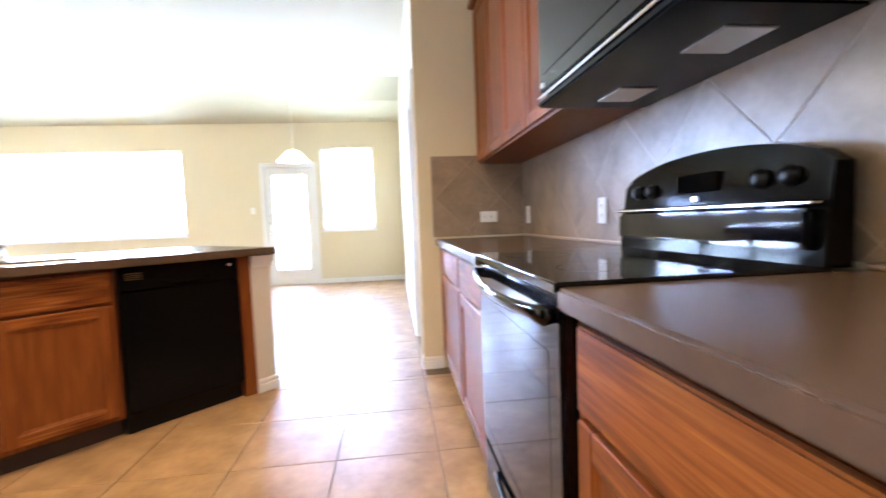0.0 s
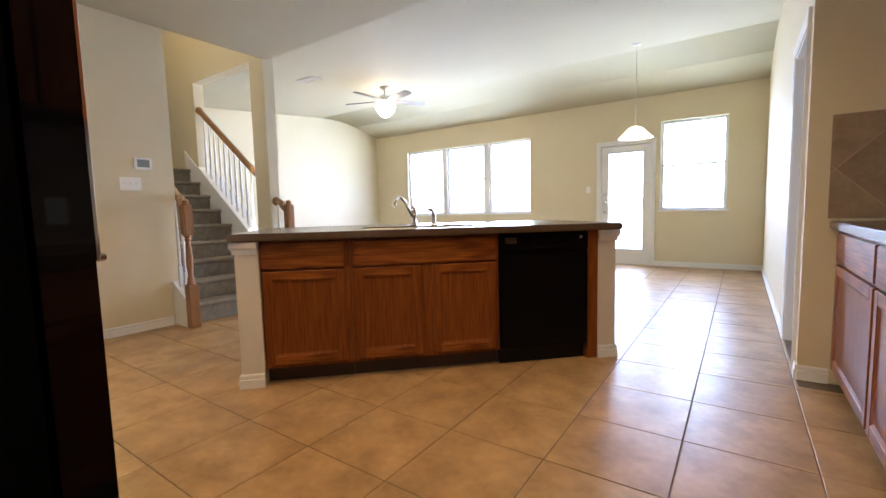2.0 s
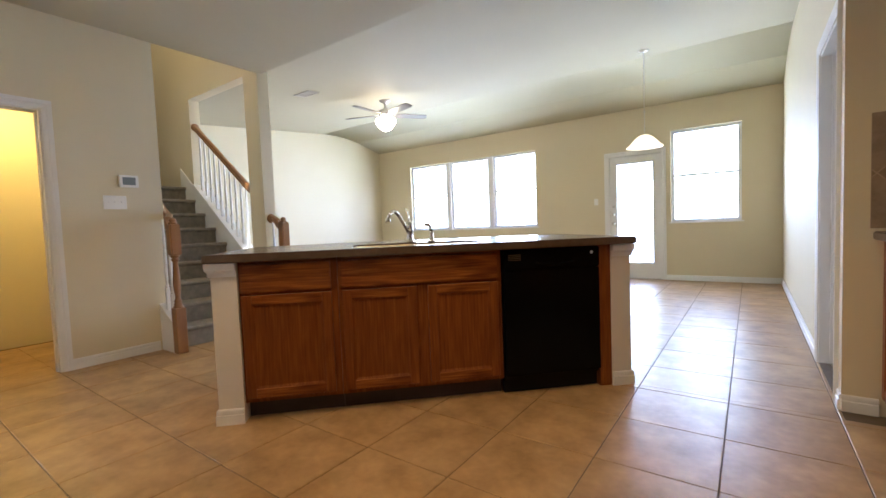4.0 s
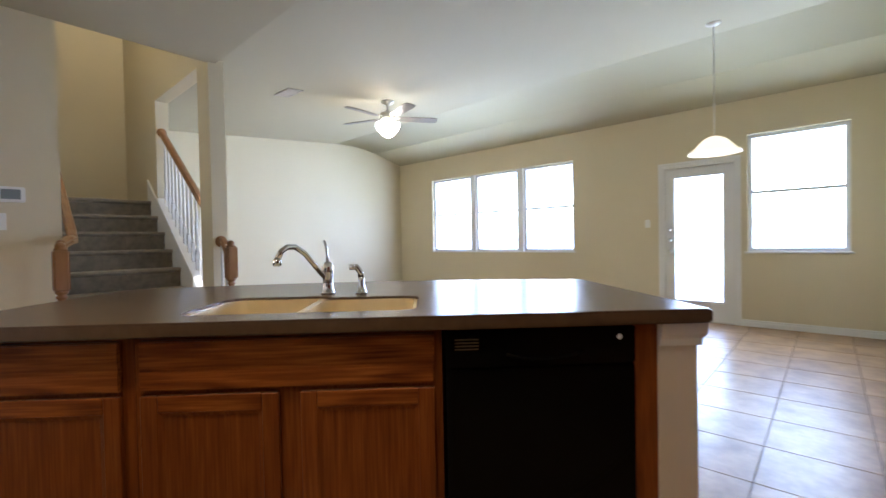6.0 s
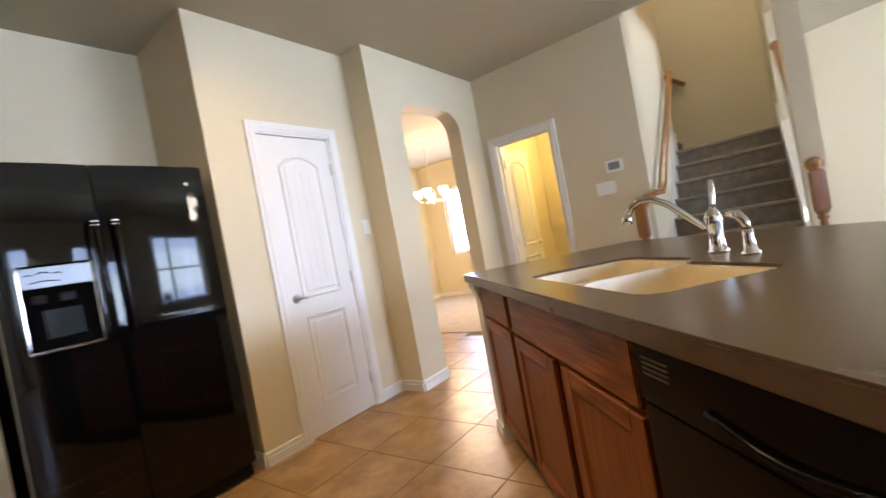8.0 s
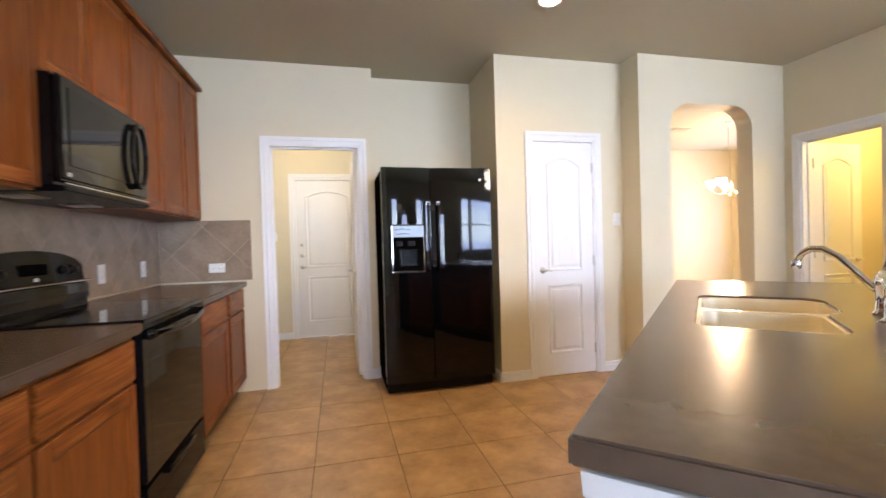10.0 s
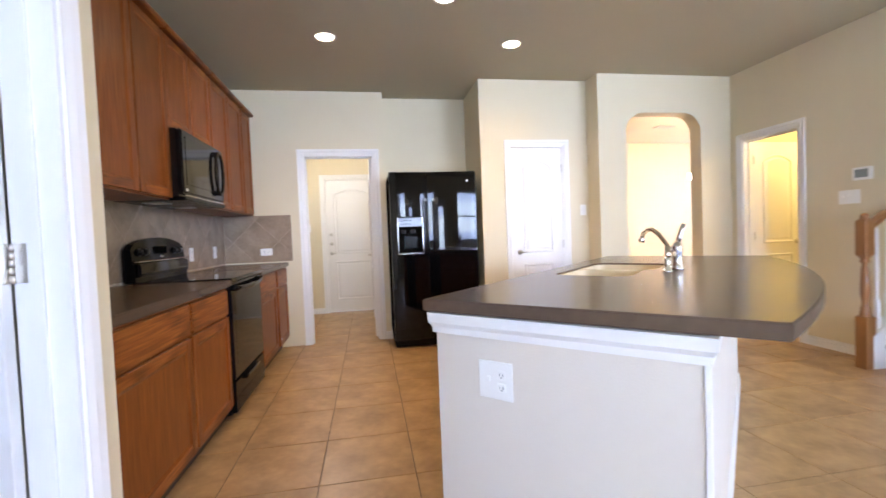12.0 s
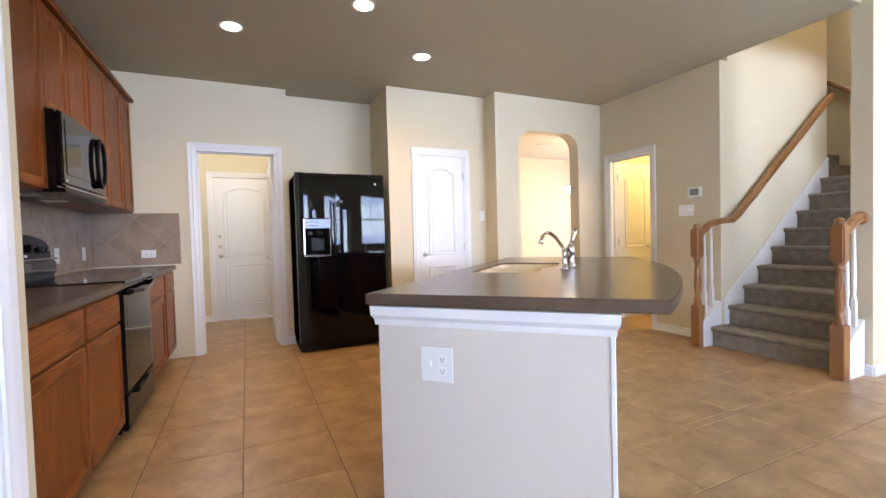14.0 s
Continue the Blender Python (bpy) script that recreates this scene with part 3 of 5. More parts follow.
def panel_door(m, w, h, label, knob="right", both=True, hinges=True, grooves=False):
    """A moulded two-panel door, its top panel arched; local x 0 to w, front face at y = 0 looking along -y."""
    d = thing("panel_door", m, label, "door")
    bm = bmesh.new()
    box(bm, 0, w, 0, 0.035, 0.008, h, 0.002)
    e = 0.115
    part("leaf", bm, M_TRIM, d)
    for yy, flip in ((0, 1), (0.035, -1)) if both else ((0, 1),):
        for pts in (arch_pts(e, w - e, 0.92, h - 0.13, 0.075), [(e, 0.20), (w - e, 0.20), (w - e, 0.80), (e, 0.80)]):
            bm = bmesh.new()
            moulding(bm, pts, 0)
            q = [(e + 0.045 if p[0] < w / 2 - 0.01 else (w - e - 0.045 if p[0] > w / 2 + 0.01 else p[0]), p[1]) for p in (pts[0], pts[1])]
            lo = min(p[1] for p in pts) + 0.05
            if len(pts) > 4:
                inner = [(max(e + 0.05, min(w - e - 0.05, x)), max(lo, z - 0.05)) for x, z in pts]
            else:
                inner = [(e + 0.05, lo), (w - e - 0.05, lo), (w - e - 0.05, 0.75), (e + 0.05, 0.75)]
            a = [bm.verts.new((x, -0.0045, z)) for x, z in inner]
            b = [bm.verts.new((x + (0.012 if x < w / 2 else -0.012) * -1, 0.001, z + (0.012 if z > (lo + 0.2) else -0.012))) for x, z in inner]
            bm.faces.new(a)
            for i in range(len(a)):
                bm.faces.new((a[i], a[(i + 1) % len(a)], b[(i + 1) % len(a)], b[i]))
            if grooves and len(pts) > 4:
                for k in range(1, 4):
                    xx = e + 0.05 + (w - 2 * e - 0.1) * k / 4
                    box(bm, xx - 0.0025, xx + 0.0025, -0.0062, -0.0045, lo + 0.03, h - 0.26)
            place = None if flip == 1 else at(w, 0.035, 0, math.pi)
            part("panel", bm, M_TRIM, d, place=place)
    kx = w - 0.065 if knob == "right" else 0.065
    for s in (1, -1):
        bm = bmesh.new()
        M = at(kx, 0 if s == 1 else 0.035, 0.93) @ Matrix.Rotation(math.pi / 2 * s, 4, "X")
        lathe(bm, [(0.028, 0), (0.030, 0.004), (0.027, 0.010), (0.012, 0.013), (0.011, 0.040), (0.004, 0.045)], m=M, seg=16)
        dx = -1 if knob == "right" else 1
        sweep(bm, [(kx, -0.045 * s + (0 if s == 1 else 0.035), 0.93), (kx + dx * 0.035, -0.05 * s + (0 if s == 1 else 0.035), 0.932), (kx + dx * 0.066, -0.045 * s + (0 if s == 1 else 0.035), 0.926)],
              ring(0.009, 8), smooth=True)
        part("lever_handle", bm, M_NICKEL, d, "satin nickel lever handle")
    if hinges:
        hx = 0.0 if knob == "right" else w
        for z in (0.22, 1.0, 1.82):
            bm = bmesh.new()
            lathe(bm, [(0.006, z - 0.045), (0.007, z - 0.04), (0.007, z + 0.04), (0.006, z + 0.045)], at=(hx, -0.006, 0), seg=10)
            box(bm, hx - 0.016, hx + 0.016, -0.0025, 0.0, z - 0.042, z + 0.042)
            part("hinge", bm, M_NICKEL, d, "satin nickel hinge")
    return d


def shaker(parent, name, x0, x1, z0, z1, y=0.0, mat=None, t=0.019, rail=0.052, pull=False):
    """A framed cabinet door with a recessed panel, on the face y, looking along -y."""
    mat = mat or M_OAK
    bm = bmesh.new()
    box(bm, x0 + rail - 0.002, x1 - rail + 0.002, y - t + 0.009, y, z0 + rail - 0.002, z1 - rail + 0.002)
    for a in ((x0, x0 + rail, z0, z1), (x1 - rail, x1, z0, z1)):
        box(bm, a[0], a[1], y - t, y - 0.0005, a[2], a[3], 0.003)
    # chamfer round the panel
    p = [(x0 + rail, z0 + rail), (x1 - rail, z0 + rail), (x1 - rail, z1 - rail), (x0 + rail, z1 - rail)]
    q = [(x0 + rail + 0.014, z0 + rail + 0.014), (x1 - rail - 0.014, z0 + rail + 0.014), (x1 - rail - 0.014, z1 - rail - 0.014), (x0 + rail + 0.014, z1 - rail - 0.014)]
    A = [bm.verts.new((u, y - t + 0.002, v)) for u, v in p]
    B = [bm.verts.new((u, y - t + 0.0088, v)) for u, v in q]
    for i in range(4):
        bm.faces.new((A[i], A[(i + 1) % 4], B[(i + 1) % 4], B[i]))
    door = part(name, bm, mat, parent)
    for k, (za, zb) in enumerate(((z0, z0 + rail), (z1 - rail, z1))):
        bm = bmesh.new()
        box(bm, x0 + rail, x1 - rail, y - t, y - 0.0005, za, zb, 0.002)
        part("door_rail", bm, M_OAKX, door)
    return door


def drawer(parent, x0, x1, z0, z1, y=0.0):
    bm = bmesh.new()
    box(bm, x0, x1, y - 0.019, y - 0.0005, z0, z1, 0.004, seg=2)
    return part("drawer_front", bm, M_OAKX, parent)


def base_cabinet(m, w, units, label, group, deep=0.58, top=0.875):
    """A base cabinet facing -y; units: (kind, x0, x1)."""
    c = thing("base_cabinet", m, label, "kitchen cabinet", group)
    bm = bmesh.new()
    box(bm, 0, w, 0, deep, 0.10, top)
    part("body", bm, M_OAK, c)
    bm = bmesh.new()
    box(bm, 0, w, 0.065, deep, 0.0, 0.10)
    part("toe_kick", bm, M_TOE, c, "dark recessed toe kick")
    for kind, x0, x1 in units:
        if kind == "drawer":
            drawer(c, x0, x1, 0.705, 0.858)
        else:
            shaker(c, "door", x0, x1, 0.125, 0.690)
    return c


def upper_cabinet(m, w, z0, z1, doors, label, deep=0.305):
    c = thing("wall_cabinet", m, label, "kitchen cabinet", "kitchen wall cabinets")
    bm = bmesh.new()
    box(bm, 0, w, 0, deep, z0, z1)
    part("body", bm, M_OAK, c)
    bm = bmesh.new()
    box(bm, 0, w, -0.050, deep, z1, z1 + 0.035, 0.008)
    part("top_rail", bm, M_OAKX, c)
    for x0, x1 in doors:
        shaker(c, "door", x0, x1, z0 + 0.012, z1 - 0.015)
    return c


def plate(m, w, h, label, kind="switch", n=1):
    """A wall plate on the plane y = 0 looking along -y, centred."""
    p = thing("switch_plate" if kind == "switch" else "outlet_plate", m, label, kind if kind == "switch" else "outlet")
    bm = bmesh.new()
    box(bm, -w / 2, w / 2, -0.006, 0, -h / 2, h / 2, 0.002)
    part("cover", bm, M_PLATE, p)
    kinds = [kind] * n if kind != "both" else ["switch", "outlet"]
    p["category"] = {"switch": "light switch"}.get(kind, "outlet")
    for i, kind in enumerate(kinds):
        cx = (i - (len(kinds) - 1) / 2) * 0.046
        bm = bmesh.new()
        if kind == "switch":
            box(bm, cx - 0.005, cx + 0.005, -0.016, -0.006, -0.003, 0.014, 0.002)
            part("toggle", bm, M_PLATE, p)
        else:
            flat = w > h * 1.2
            for s in (-1, 1):
                dx, dz = (s * 0.021, 0) if flat else (0, s * 0.021)
                box(bm, cx + dx - 0.015, cx + dx + 0.015, -0.0085, -0.0058, dz - 0.014, dz + 0.014, 0.002)
            part("socket", bm, M_PLATE, p)
            for s in (-1, 1):
                dx, dz = (s * 0.021, 0) if flat else (0, s * 0.021)
                for k in (-1, 0, 1):
                    bm = bmesh.new()
                    if k:
                        box(bm, cx + dx + k * 0.006 - 0.001, cx + dx + k * 0.006 + 0.001, -0.0088, -0.0084, dz - 0.003, dz + 0.006)
                    else:
                        box(bm, cx + dx - 0.002, cx + dx + 0.002, -0.0088, -0.0084, dz - 0.010, dz - 0.006)
                    part("slot", bm, M_DARK, p)
    return p


# ---- doors and casings ----
ms = facing("n", YS)
casing("casing_laundry", ms, -LX1, -LX0, 2.07, 0.12, "white painted door casing of the laundry doorway")
panel_door(at(LX0 + 0.018, YS - 0.118, 0, -math.pi / 2) , 0.72, 2.045, "white two-panel door standing open into the laundry", knob="right")
casing("casing_outside_door", facing("n", -0.76), -1.165, -0.33, 2.08, 0.1, "white painted casing of the outside door")
out = panel_door(at(1.145, -0.775, 0, math.pi), 0.795, 2.055, "white two-panel outside door, closed, with deadbolts", knob="left", hinges=False)
for z, r in ((1.08, 0.028), (1.22, 0.024)):
    bm = bmesh.new()
    lathe(bm, [(r, 0), (r * 1.05, 0.006), (r * 0.8, 0.014), (r * 0.3, 0.018)], m=at(0.065, 0, z) @ Matrix.Rotation(math.pi / 2, 4, "X"), seg=16)
    part("deadbolt", bm, M_NICKEL, out, "satin nickel deadbolt")
casing("casing_pantry", facing("n", 1.72), -PX1, -PX0, 2.062, 0.12, "white painted casing of the pantry door")
panel_door(at(PX1 - 0.018, 1.715, 0, math.pi), PX1 - PX0 - 0.036, 2.042, "closed white two-panel pantry door with an arched top panel", knob="left", grooves=True)
casing("casing_powder", facing("e", XW), BY0, BY1, 2.03, 0.12, "white painted casing of the powder room doorway")
panel_door(at(XW - 0.125, BY0 + 0.012, 0, math.pi) , 0.60, 2.01, "white two-panel door standing open into the powder room", knob="right")
casing("casing_east", facing("w", XL), -DY1, -DY0, 2.05, 0.12, "white painted casing of the doorway in the living room wall")
east_door = panel_door(at(XL + 0.127, DY0 + 0.018, 0, 0), 0.66, 2.02, "white two-panel door standing open into the room beyond", knob="right", hinges=False)
for z in (0.24, 1.12, 1.84):
    bm = bmesh.new()
    box(bm, -0.046, -0.009, -0.002, 0.0012, z - 0.05, z + 0.05, 0.0008)
    box(bm, -0.0018, 0.0, 0.004, 0.034, z - 0.05, z + 0.05, 0.0008)
    for k in range(5):
        lathe(bm, [(0.004, 0), (0.0062, 0.001), (0.0062, 0.0185), (0.004, 0.0195)], at=(-0.006, 0.003, z - 0.05 + 0.02 * k), seg=12)
    for zz in (-0.032, 0.0, 0.032):
        lathe(bm, [(0.0035, 0), (0.003, 0.001), (0.001, 0.0012)], m=at(-0.028, 0.0012, z + zz) @ Matrix.Rotation(-math.pi / 2, 4, "X"), seg=10)
    part("hinge", bm, M_NICKEL, east_door, "satin nickel butt hinge")

# ---- windows ----
def window(name, x0, x1, z0, z1, y, label, m=None):
    """A single-hung vinyl window in the wall's opening, looking along -y."""
    M = m if m is not None else at(0, y)
    win = tagged(new(name), label, kind="structure")
    win.matrix_world = M
    f = 0.045
    bm = bmesh.new()
    box(bm, x0, x0 + f, 0.06, 0.12, z0, z1)
    box(bm, x1 - f, x1, 0.06, 0.12, z0, z1)
    box(bm, x0 + f, x1 - f, 0.06, 0.12, z0, z0 + f)
    box(bm, x0 + f, x1 - f, 0.06, 0.12, z1 - f, z1)
    part("window_frame", bm, M_VINYL, win)
    zm = (z0 + z1) / 2 + 0.01
    bm = bmesh.new()
    box(bm, x0 + f, x1 - f, 0.07, 0.10, zm - 0.018, zm + 0.018)
    part("meeting_rail", bm, M_VINYL, win)
    for a, b, yy in ((z0 + f, zm - 0.018, 0.080), (zm + 0.018, z1 - f, 0.095)):
        bm = bmesh.new()
        box(bm, x0 + f, x1 - f, yy, yy + 0.003, a, b)
        p = part("pane", bm, M_GLASS, win)
        p.visible_shadow = False
    return win


for i, (a, b) in enumerate(WX):
    window("window_%d" % (i + 1), a, b, WZ0, WZ1, YN, "white vinyl window, one of three side by side")
bm = bmesh.new()
for a in (-4.56, -3.50):
    box(bm, a, a + 0.10, 0.02, 0.14, WZ0, WZ1)
structure("window_mullions", bm, M_TRIM, "white posts between the three windows").matrix_basis = at(0, YN)
bm = bmesh.new()
box(bm, -5.60, -2.42, -0.02, 0.06, WZ0 - 0.02, WZ0 + 0.003, 0.003)
box(bm, W1X[0] - 0.03, W1X[1] + 0.03, -0.02, 0.06, WZ0 - 0.02, WZ0 + 0.003, 0.003)
structure("window_sill", bm, M_TRIM, "white painted window sills").matrix_basis = at(0, YN)
window("window_4", *W1X, WZ0, WZ1, YN, "white vinyl single-hung window beside the patio door")
window("window_5", -0.95, 0.15, 0.85, 2.2, 0, "white vinyl dining room window", m=facing("e", -6.60))

# patio door: full glass lite in a white frame
casing("casing_patio", at(0, YN), GX0, GX1, 2.10, 0.16, "white painted casing of the patio door")
pd = thing("patio_door", at(GX0 + 0.018, YN + 0.03), "white patio door with one tall glass pane, closed", "door")
W = GX1 - GX0 - 0.036
bm = bmesh.new()
box(bm, 0, 0.115, 0, 0.045, 0.012, 2.075, 0.002)
box(bm, W - 0.115, W, 0, 0.045, 0.012, 2.075, 0.002)
box(bm, 0.115, W - 0.115, 0, 0.045, 0.012, 0.27)
box(bm, 0.115, W - 0.115, 0, 0.045, 1.955, 2.075)
part("leaf", bm, M_TRIM, pd)
bm = bmesh.new()
moulding(bm, [(0.10, 0.255), (W - 0.10, 0.255), (W - 0.10, 1.97), (0.10, 1.97)], 0, 0.024, 0.010)
part("glazing_frame", bm, M_TRIM, pd)
bm = bmesh.new()
box(bm, 0.115, W - 0.115, 0.018, 0.022, 0.27, 1.955)
part("pane", bm, M_GLASS, pd).visible_shadow = False
for z, r in ((0.94, 0.030), (1.10, 0.027), (1.24, 0.022)):
    bm = bmesh.new()
    lathe(bm, [(r, 0), (r * 1.05, 0.006), (r * 0.6, 0.014), (r * 0.6, 0.03), (r * 0.9, 0.045), (r * 0.5, 0.055)], m=at(0.06, 0, z) @ Matrix.Rotation(math.pi / 2, 4, "X"), seg=16)
    part("lock", bm, M_NICKEL, pd, "satin nickel lock")
bm = bmesh.new()
box(bm, GX0 - 0.02, GX1 + 0.02, 0.0, 0.18, 0.0, 0.014, 0.003)
structure("door_threshold", bm, M_NICKEL, "metal threshold of the patio door").matrix_basis = at(0, YN)

# ---- kitchen: east run ----
CF = 1.42                          # face of the base cabinets
RY0, RY1 = 2.46, 3.22              # range
me_ = lambda y: at(CF, y, 0, -math.pi / 2)   # faces west; local x runs south from y
base_cabinet(me_(4.709), 4.709 - 3.81 - 0.002, [("drawer", 0.10, 0.885), ("door", 0.10, 0.885)],
             "stained oak base cabinet, one drawer over one door, by the pier", "kitchen base cabinets")
base_cabinet(me_(3.81), 3.81 - RY1 - 0.003, [("drawer", 0.015, 0.565), ("door", 0.015, 0.565)],
             "stained oak base cabinet, one drawer over one door, beside the range", "kitchen base cabinets")
base_cabinet(me_(RY0 - 0.003), RY0 - 0.003 - 1.78, [("drawer", 0.03, 0.62), ("door", 0.03, 0.62)],
             "stained oak base cabinet, one drawer over one door, beside the range", "kitchen base cabinets")
base_cabinet(me_(1.778), 1.778 - YS - 0.002, [("drawer", 0.03, 0.50), ("door", 0.03, 0.50)],
             "stained oak base cabinet, one drawer over one door, beside the doorway", "kitchen base cabinets")


def worktop(m, w, label):
    c = thing("worktop", m, label, "countertop", "kitchen worktops")
    bm = bmesh.new()
    box(bm, 0, w, 0, 0.644, 0.878, 0.92, 0.006, seg=2)
    part("slab", bm, M_CTR, c)
    bm = bmesh.new()
    box(bm, 0.002, w - 0.002, 0.632, 0.644, 0.921, 0.932, 0.002)
    part("caulk_strip", bm, M_SGROUT, c)
    return c


worktop(at(1.38, 4.708, 0, -math.pi / 2), 4.708 - RY1, "grey-brown laminate worktop on oak base cabinets")
worktop(at(1.38, RY0, 0, -math.pi / 2), RY0 - YS - 0.002, "grey-brown laminate worktop on oak base cabinets")

UF = 1.712                          # face of the wall cabinets
mu = lambda y: at(UF, y, 0, -math.pi / 2)
upper_cabinet(mu(4.709), 0.739, 1.43, 2.47, [(0.02, 0.36), (0.375, 0.72)], "tall stained oak wall cabinet with two doors")
upper_cabinet(mu(3.998), 3.998 - RY1 - 0.002, 1.43, 2.47, [(0.015, 0.395), (0.41, 0.79)], "tall stained oak wall cabinet with two doors beside the microwave")
upper_cabinet(mu(RY1), RY1 - RY0, 1.874, 2.47, [(0.015, 0.372), (0.388, 0.745)], "short stained oak wall cabinet with two doors above the microwave")
upper_cabinet(mu(RY0 - 0.002), 0.84, 1.43, 2.47, [(0.015, 0.412), (0.428, 0.825)], "tall stained oak wall cabinet with two doors beside the microwave")
upper_cabinet(mu(RY0 - 0.844), RY0 - 0.844 - YS - 0.002, 1.43, 2.47, [(0.015, 0.325)], "tall stained oak wall cabinet with one door, in the corner")


def clip_poly(pts, x0, x1, z0, z1):
    for ax, lim, s in ((0, x0, 1), (0, x1, -1), (1, z0, 1), (1, z1, -1)):
        out = []
        for i in range(len(pts)):
            a, b = pts[i - 1], pts[i]
            da, db = s * (a[ax] - lim), s * (b[ax] - lim)
            if (da >= 0) != (db >= 0):
                k = da / (da - db)
                out.append((a[0] + (b[0] - a[0]) * k, a[1] + (b[1] - a[1]) * k))
            if db >= 0:
                out.append(b)
        pts = out
        if len(pts) < 3:
            return []
    return pts


def backsplash(name, m, x0, x1, z0, z1, label, s=0.325, ox=0.0, oz=0.0):
    """Square tiles laid diagonally, looking along -y, with a bed behind the joints."""
    bm = bmesh.new()
    box(bm, x0, x1, -0.0052, 0, z0, z1)
    bed = structure(name, bm, M_SGROUT, label)
    bed.matrix_basis = m
    h = s / math.sqrt(2)
    g_ = 0.0022
    for i in range(-12, 13):
        for j in range(-12, 13):
            cx, cz = ox + (i + j) * h, oz + (i - j) * h
            if cx < x0 - s or cx > x1 + s or cz < z0 - s or cz > z1 + s:
                continue
            p = clip_poly([(cx - h + g_, cz), (cx, cz - h + g_), (cx + h - g_, cz), (cx, cz + h - g_)], x0 + 0.001, x1 - 0.001, z0 + 0.001, z1 - 0.001)
            if len(p) < 3 or (max(a for a, b in p) - min(a for a, b in p)) < 0.01:
                continue
            mx, mz = sum(a for a, b in p) / len(p), sum(b for a, b in p) / len(p)
            bm = bmesh.new()
            A = [bm.verts.new((a - mx, -0.0045, b - mz)) for a, b in p]
            B = [bm.verts.new(((a - mx) * 0.994, -0.0065, (b - mz) * 0.994)) for a, b in p]
            bm.faces.new(B)
            for k in range(len(p)):
                bm.faces.new((A[k], A[(k + 1) % len(p)], B[(k + 1) % len(p)], B[k]))
            part("wall_tile", bm, M_SPLASH, bed, place=at(mx, 0, mz))
    return bed


backsplash("backsplash_east", facing("w", XE), -4.708, -YS - 0.002, 0.933, 1.43, "brown stone-look backsplash tiles laid diagonally", ox=-2.9, oz=1.2)
backsplash("backsplash_behind_microwave", facing("w", XE), -RY1, -RY0, 1.431, 1.50, "brown backsplash tiles behind the microwave")
backsplash("backsplash_north", at(0, 4.71), 1.37, XE - 0.008, 0.933, 1.49, "brown stone-look backsplash tiles on the pier", ox=1.62, oz=1.2)
backsplash("backsplash_south", facing("n", YS), -XE + 0.008, -1.335, 0.933, 1.43, "brown stone-look backsplash tiles beside the doorway", ox=-1.7, oz=1.15)

mw_ = facing("w", XE - 0.0085)
for y, w in ((3.53, 0.075), (4.58, 0.075), (2.13, 0.075), (1.56, 0.075)):
    plate(mw_ @ at(-y, 0, 1.065), w, 0.115, "white outlet plate on the backsplash", "outlet")
plate(at(1.765, 4.7015, 1.062), 0.12, 0.075, "white sideways outlet plate on the backsplash", "outlet")
plate(facing("n", YS + 0.0085) @ at(-1.60, 0, 1.04), 0.12, 0.075, "white sideways outlet plate on the backsplash", "outlet")


# ---- range ----
rg = thing("range", at(1.39, RY1 - 0.004, 0, -math.pi / 2), "black freestanding electric range with a glass top", "oven")
RW = RY1 - RY0 - 0.008
bm = bmesh.new()
box(bm, 0, RW, 0.035, 0.60, 0.05, 0.905)
part("body", bm, M_RANGE, rg)
bm = bmesh.new()
box(bm, 0.002, RW - 0.002, 0.10, 0.55, 0.0, 0.05)
part("plinth", bm, M_DARK, rg, "dark recessed plinth")
bm = bmesh.new()
box(bm, -0.002, RW + 0.002, -0.012, 0.56, 0.905, 0.928, 0.004, seg=2)
part("cooktop", bm, M_GLASSB, rg, "black glass cooktop")
for cx, cy, r in ((0.19, 0.15, 0.10), (0.19, 0.41, 0.08), (0.56, 0.15, 0.08), (0.56, 0.41, 0.10)):
    bm = bmesh.new()
    n = 40
    a = [bm.verts.new((cx + r * math.cos(6.28318 * i / n), cy + r * math.sin(6.28318 * i / n), 0.9284)) for i in range(n)]
    b = [bm.verts.new((cx + (r - 0.003) * math.cos(6.28318 * i / n), cy + (r - 0.003) * math.sin(6.28318 * i / n), 0.9284)) for i in range(n)]
    for i in range(n):
        bm.faces.new((a[i], a[(i + 1) % n], b[(i + 1) % n], b[i]))
    part("burner_ring", bm, M_SAT, rg)
bm = bmesh.new()
box(bm, 0.006, RW - 0.006, 0.0, 0.034, 0.275, 0.895, 0.006, seg=2)
od = part("oven_door", bm, M_OVEN, rg)
bm = bmesh.new()
box(bm, 0.07, RW - 0.07, -0.0006, 0.001, 0.36, 0.78, 0.0003)
part("oven_window", bm, M_OVEN, od, "dark oven window")
bm = bmesh.new()
n = 14
pth = [(0.03 + (RW - 0.06) * i / n, -0.024 - 0.026 * math.sin(math.pi * i / n), 0.862 - 0.012 * math.sin(math.pi * i / n)) for i in range(n + 1)]
sweep(bm, [(0.03, 0.004, 0.862)] + pth + [(RW - 0.03, 0.004, 0.862)], [(u * 0.8, w * 1.5) for u, w in ring(0.0105, 12)], smooth=True)
part("handle", bm, M_BLACK, od, "curved black handle")
bm = bmesh.new()
box(bm, 0.006, RW - 0.006, 0.002, 0.034, 0.06, 0.262, 0.006, seg=2)
dr = part("storage_drawer", bm, M_RANGE, rg)
bm = bmesh.new()
sweep(bm, [(0.20 + (RW - 0.40) * i / 8, -0.006 - 0.008 * math.sin(math.pi * i / 8), 0.235) for i in range(9)], [(u, w * 1.2) for u, w in ring(0.010, 8)], smooth=True)
part("pull", bm, M_BLACK, dr)
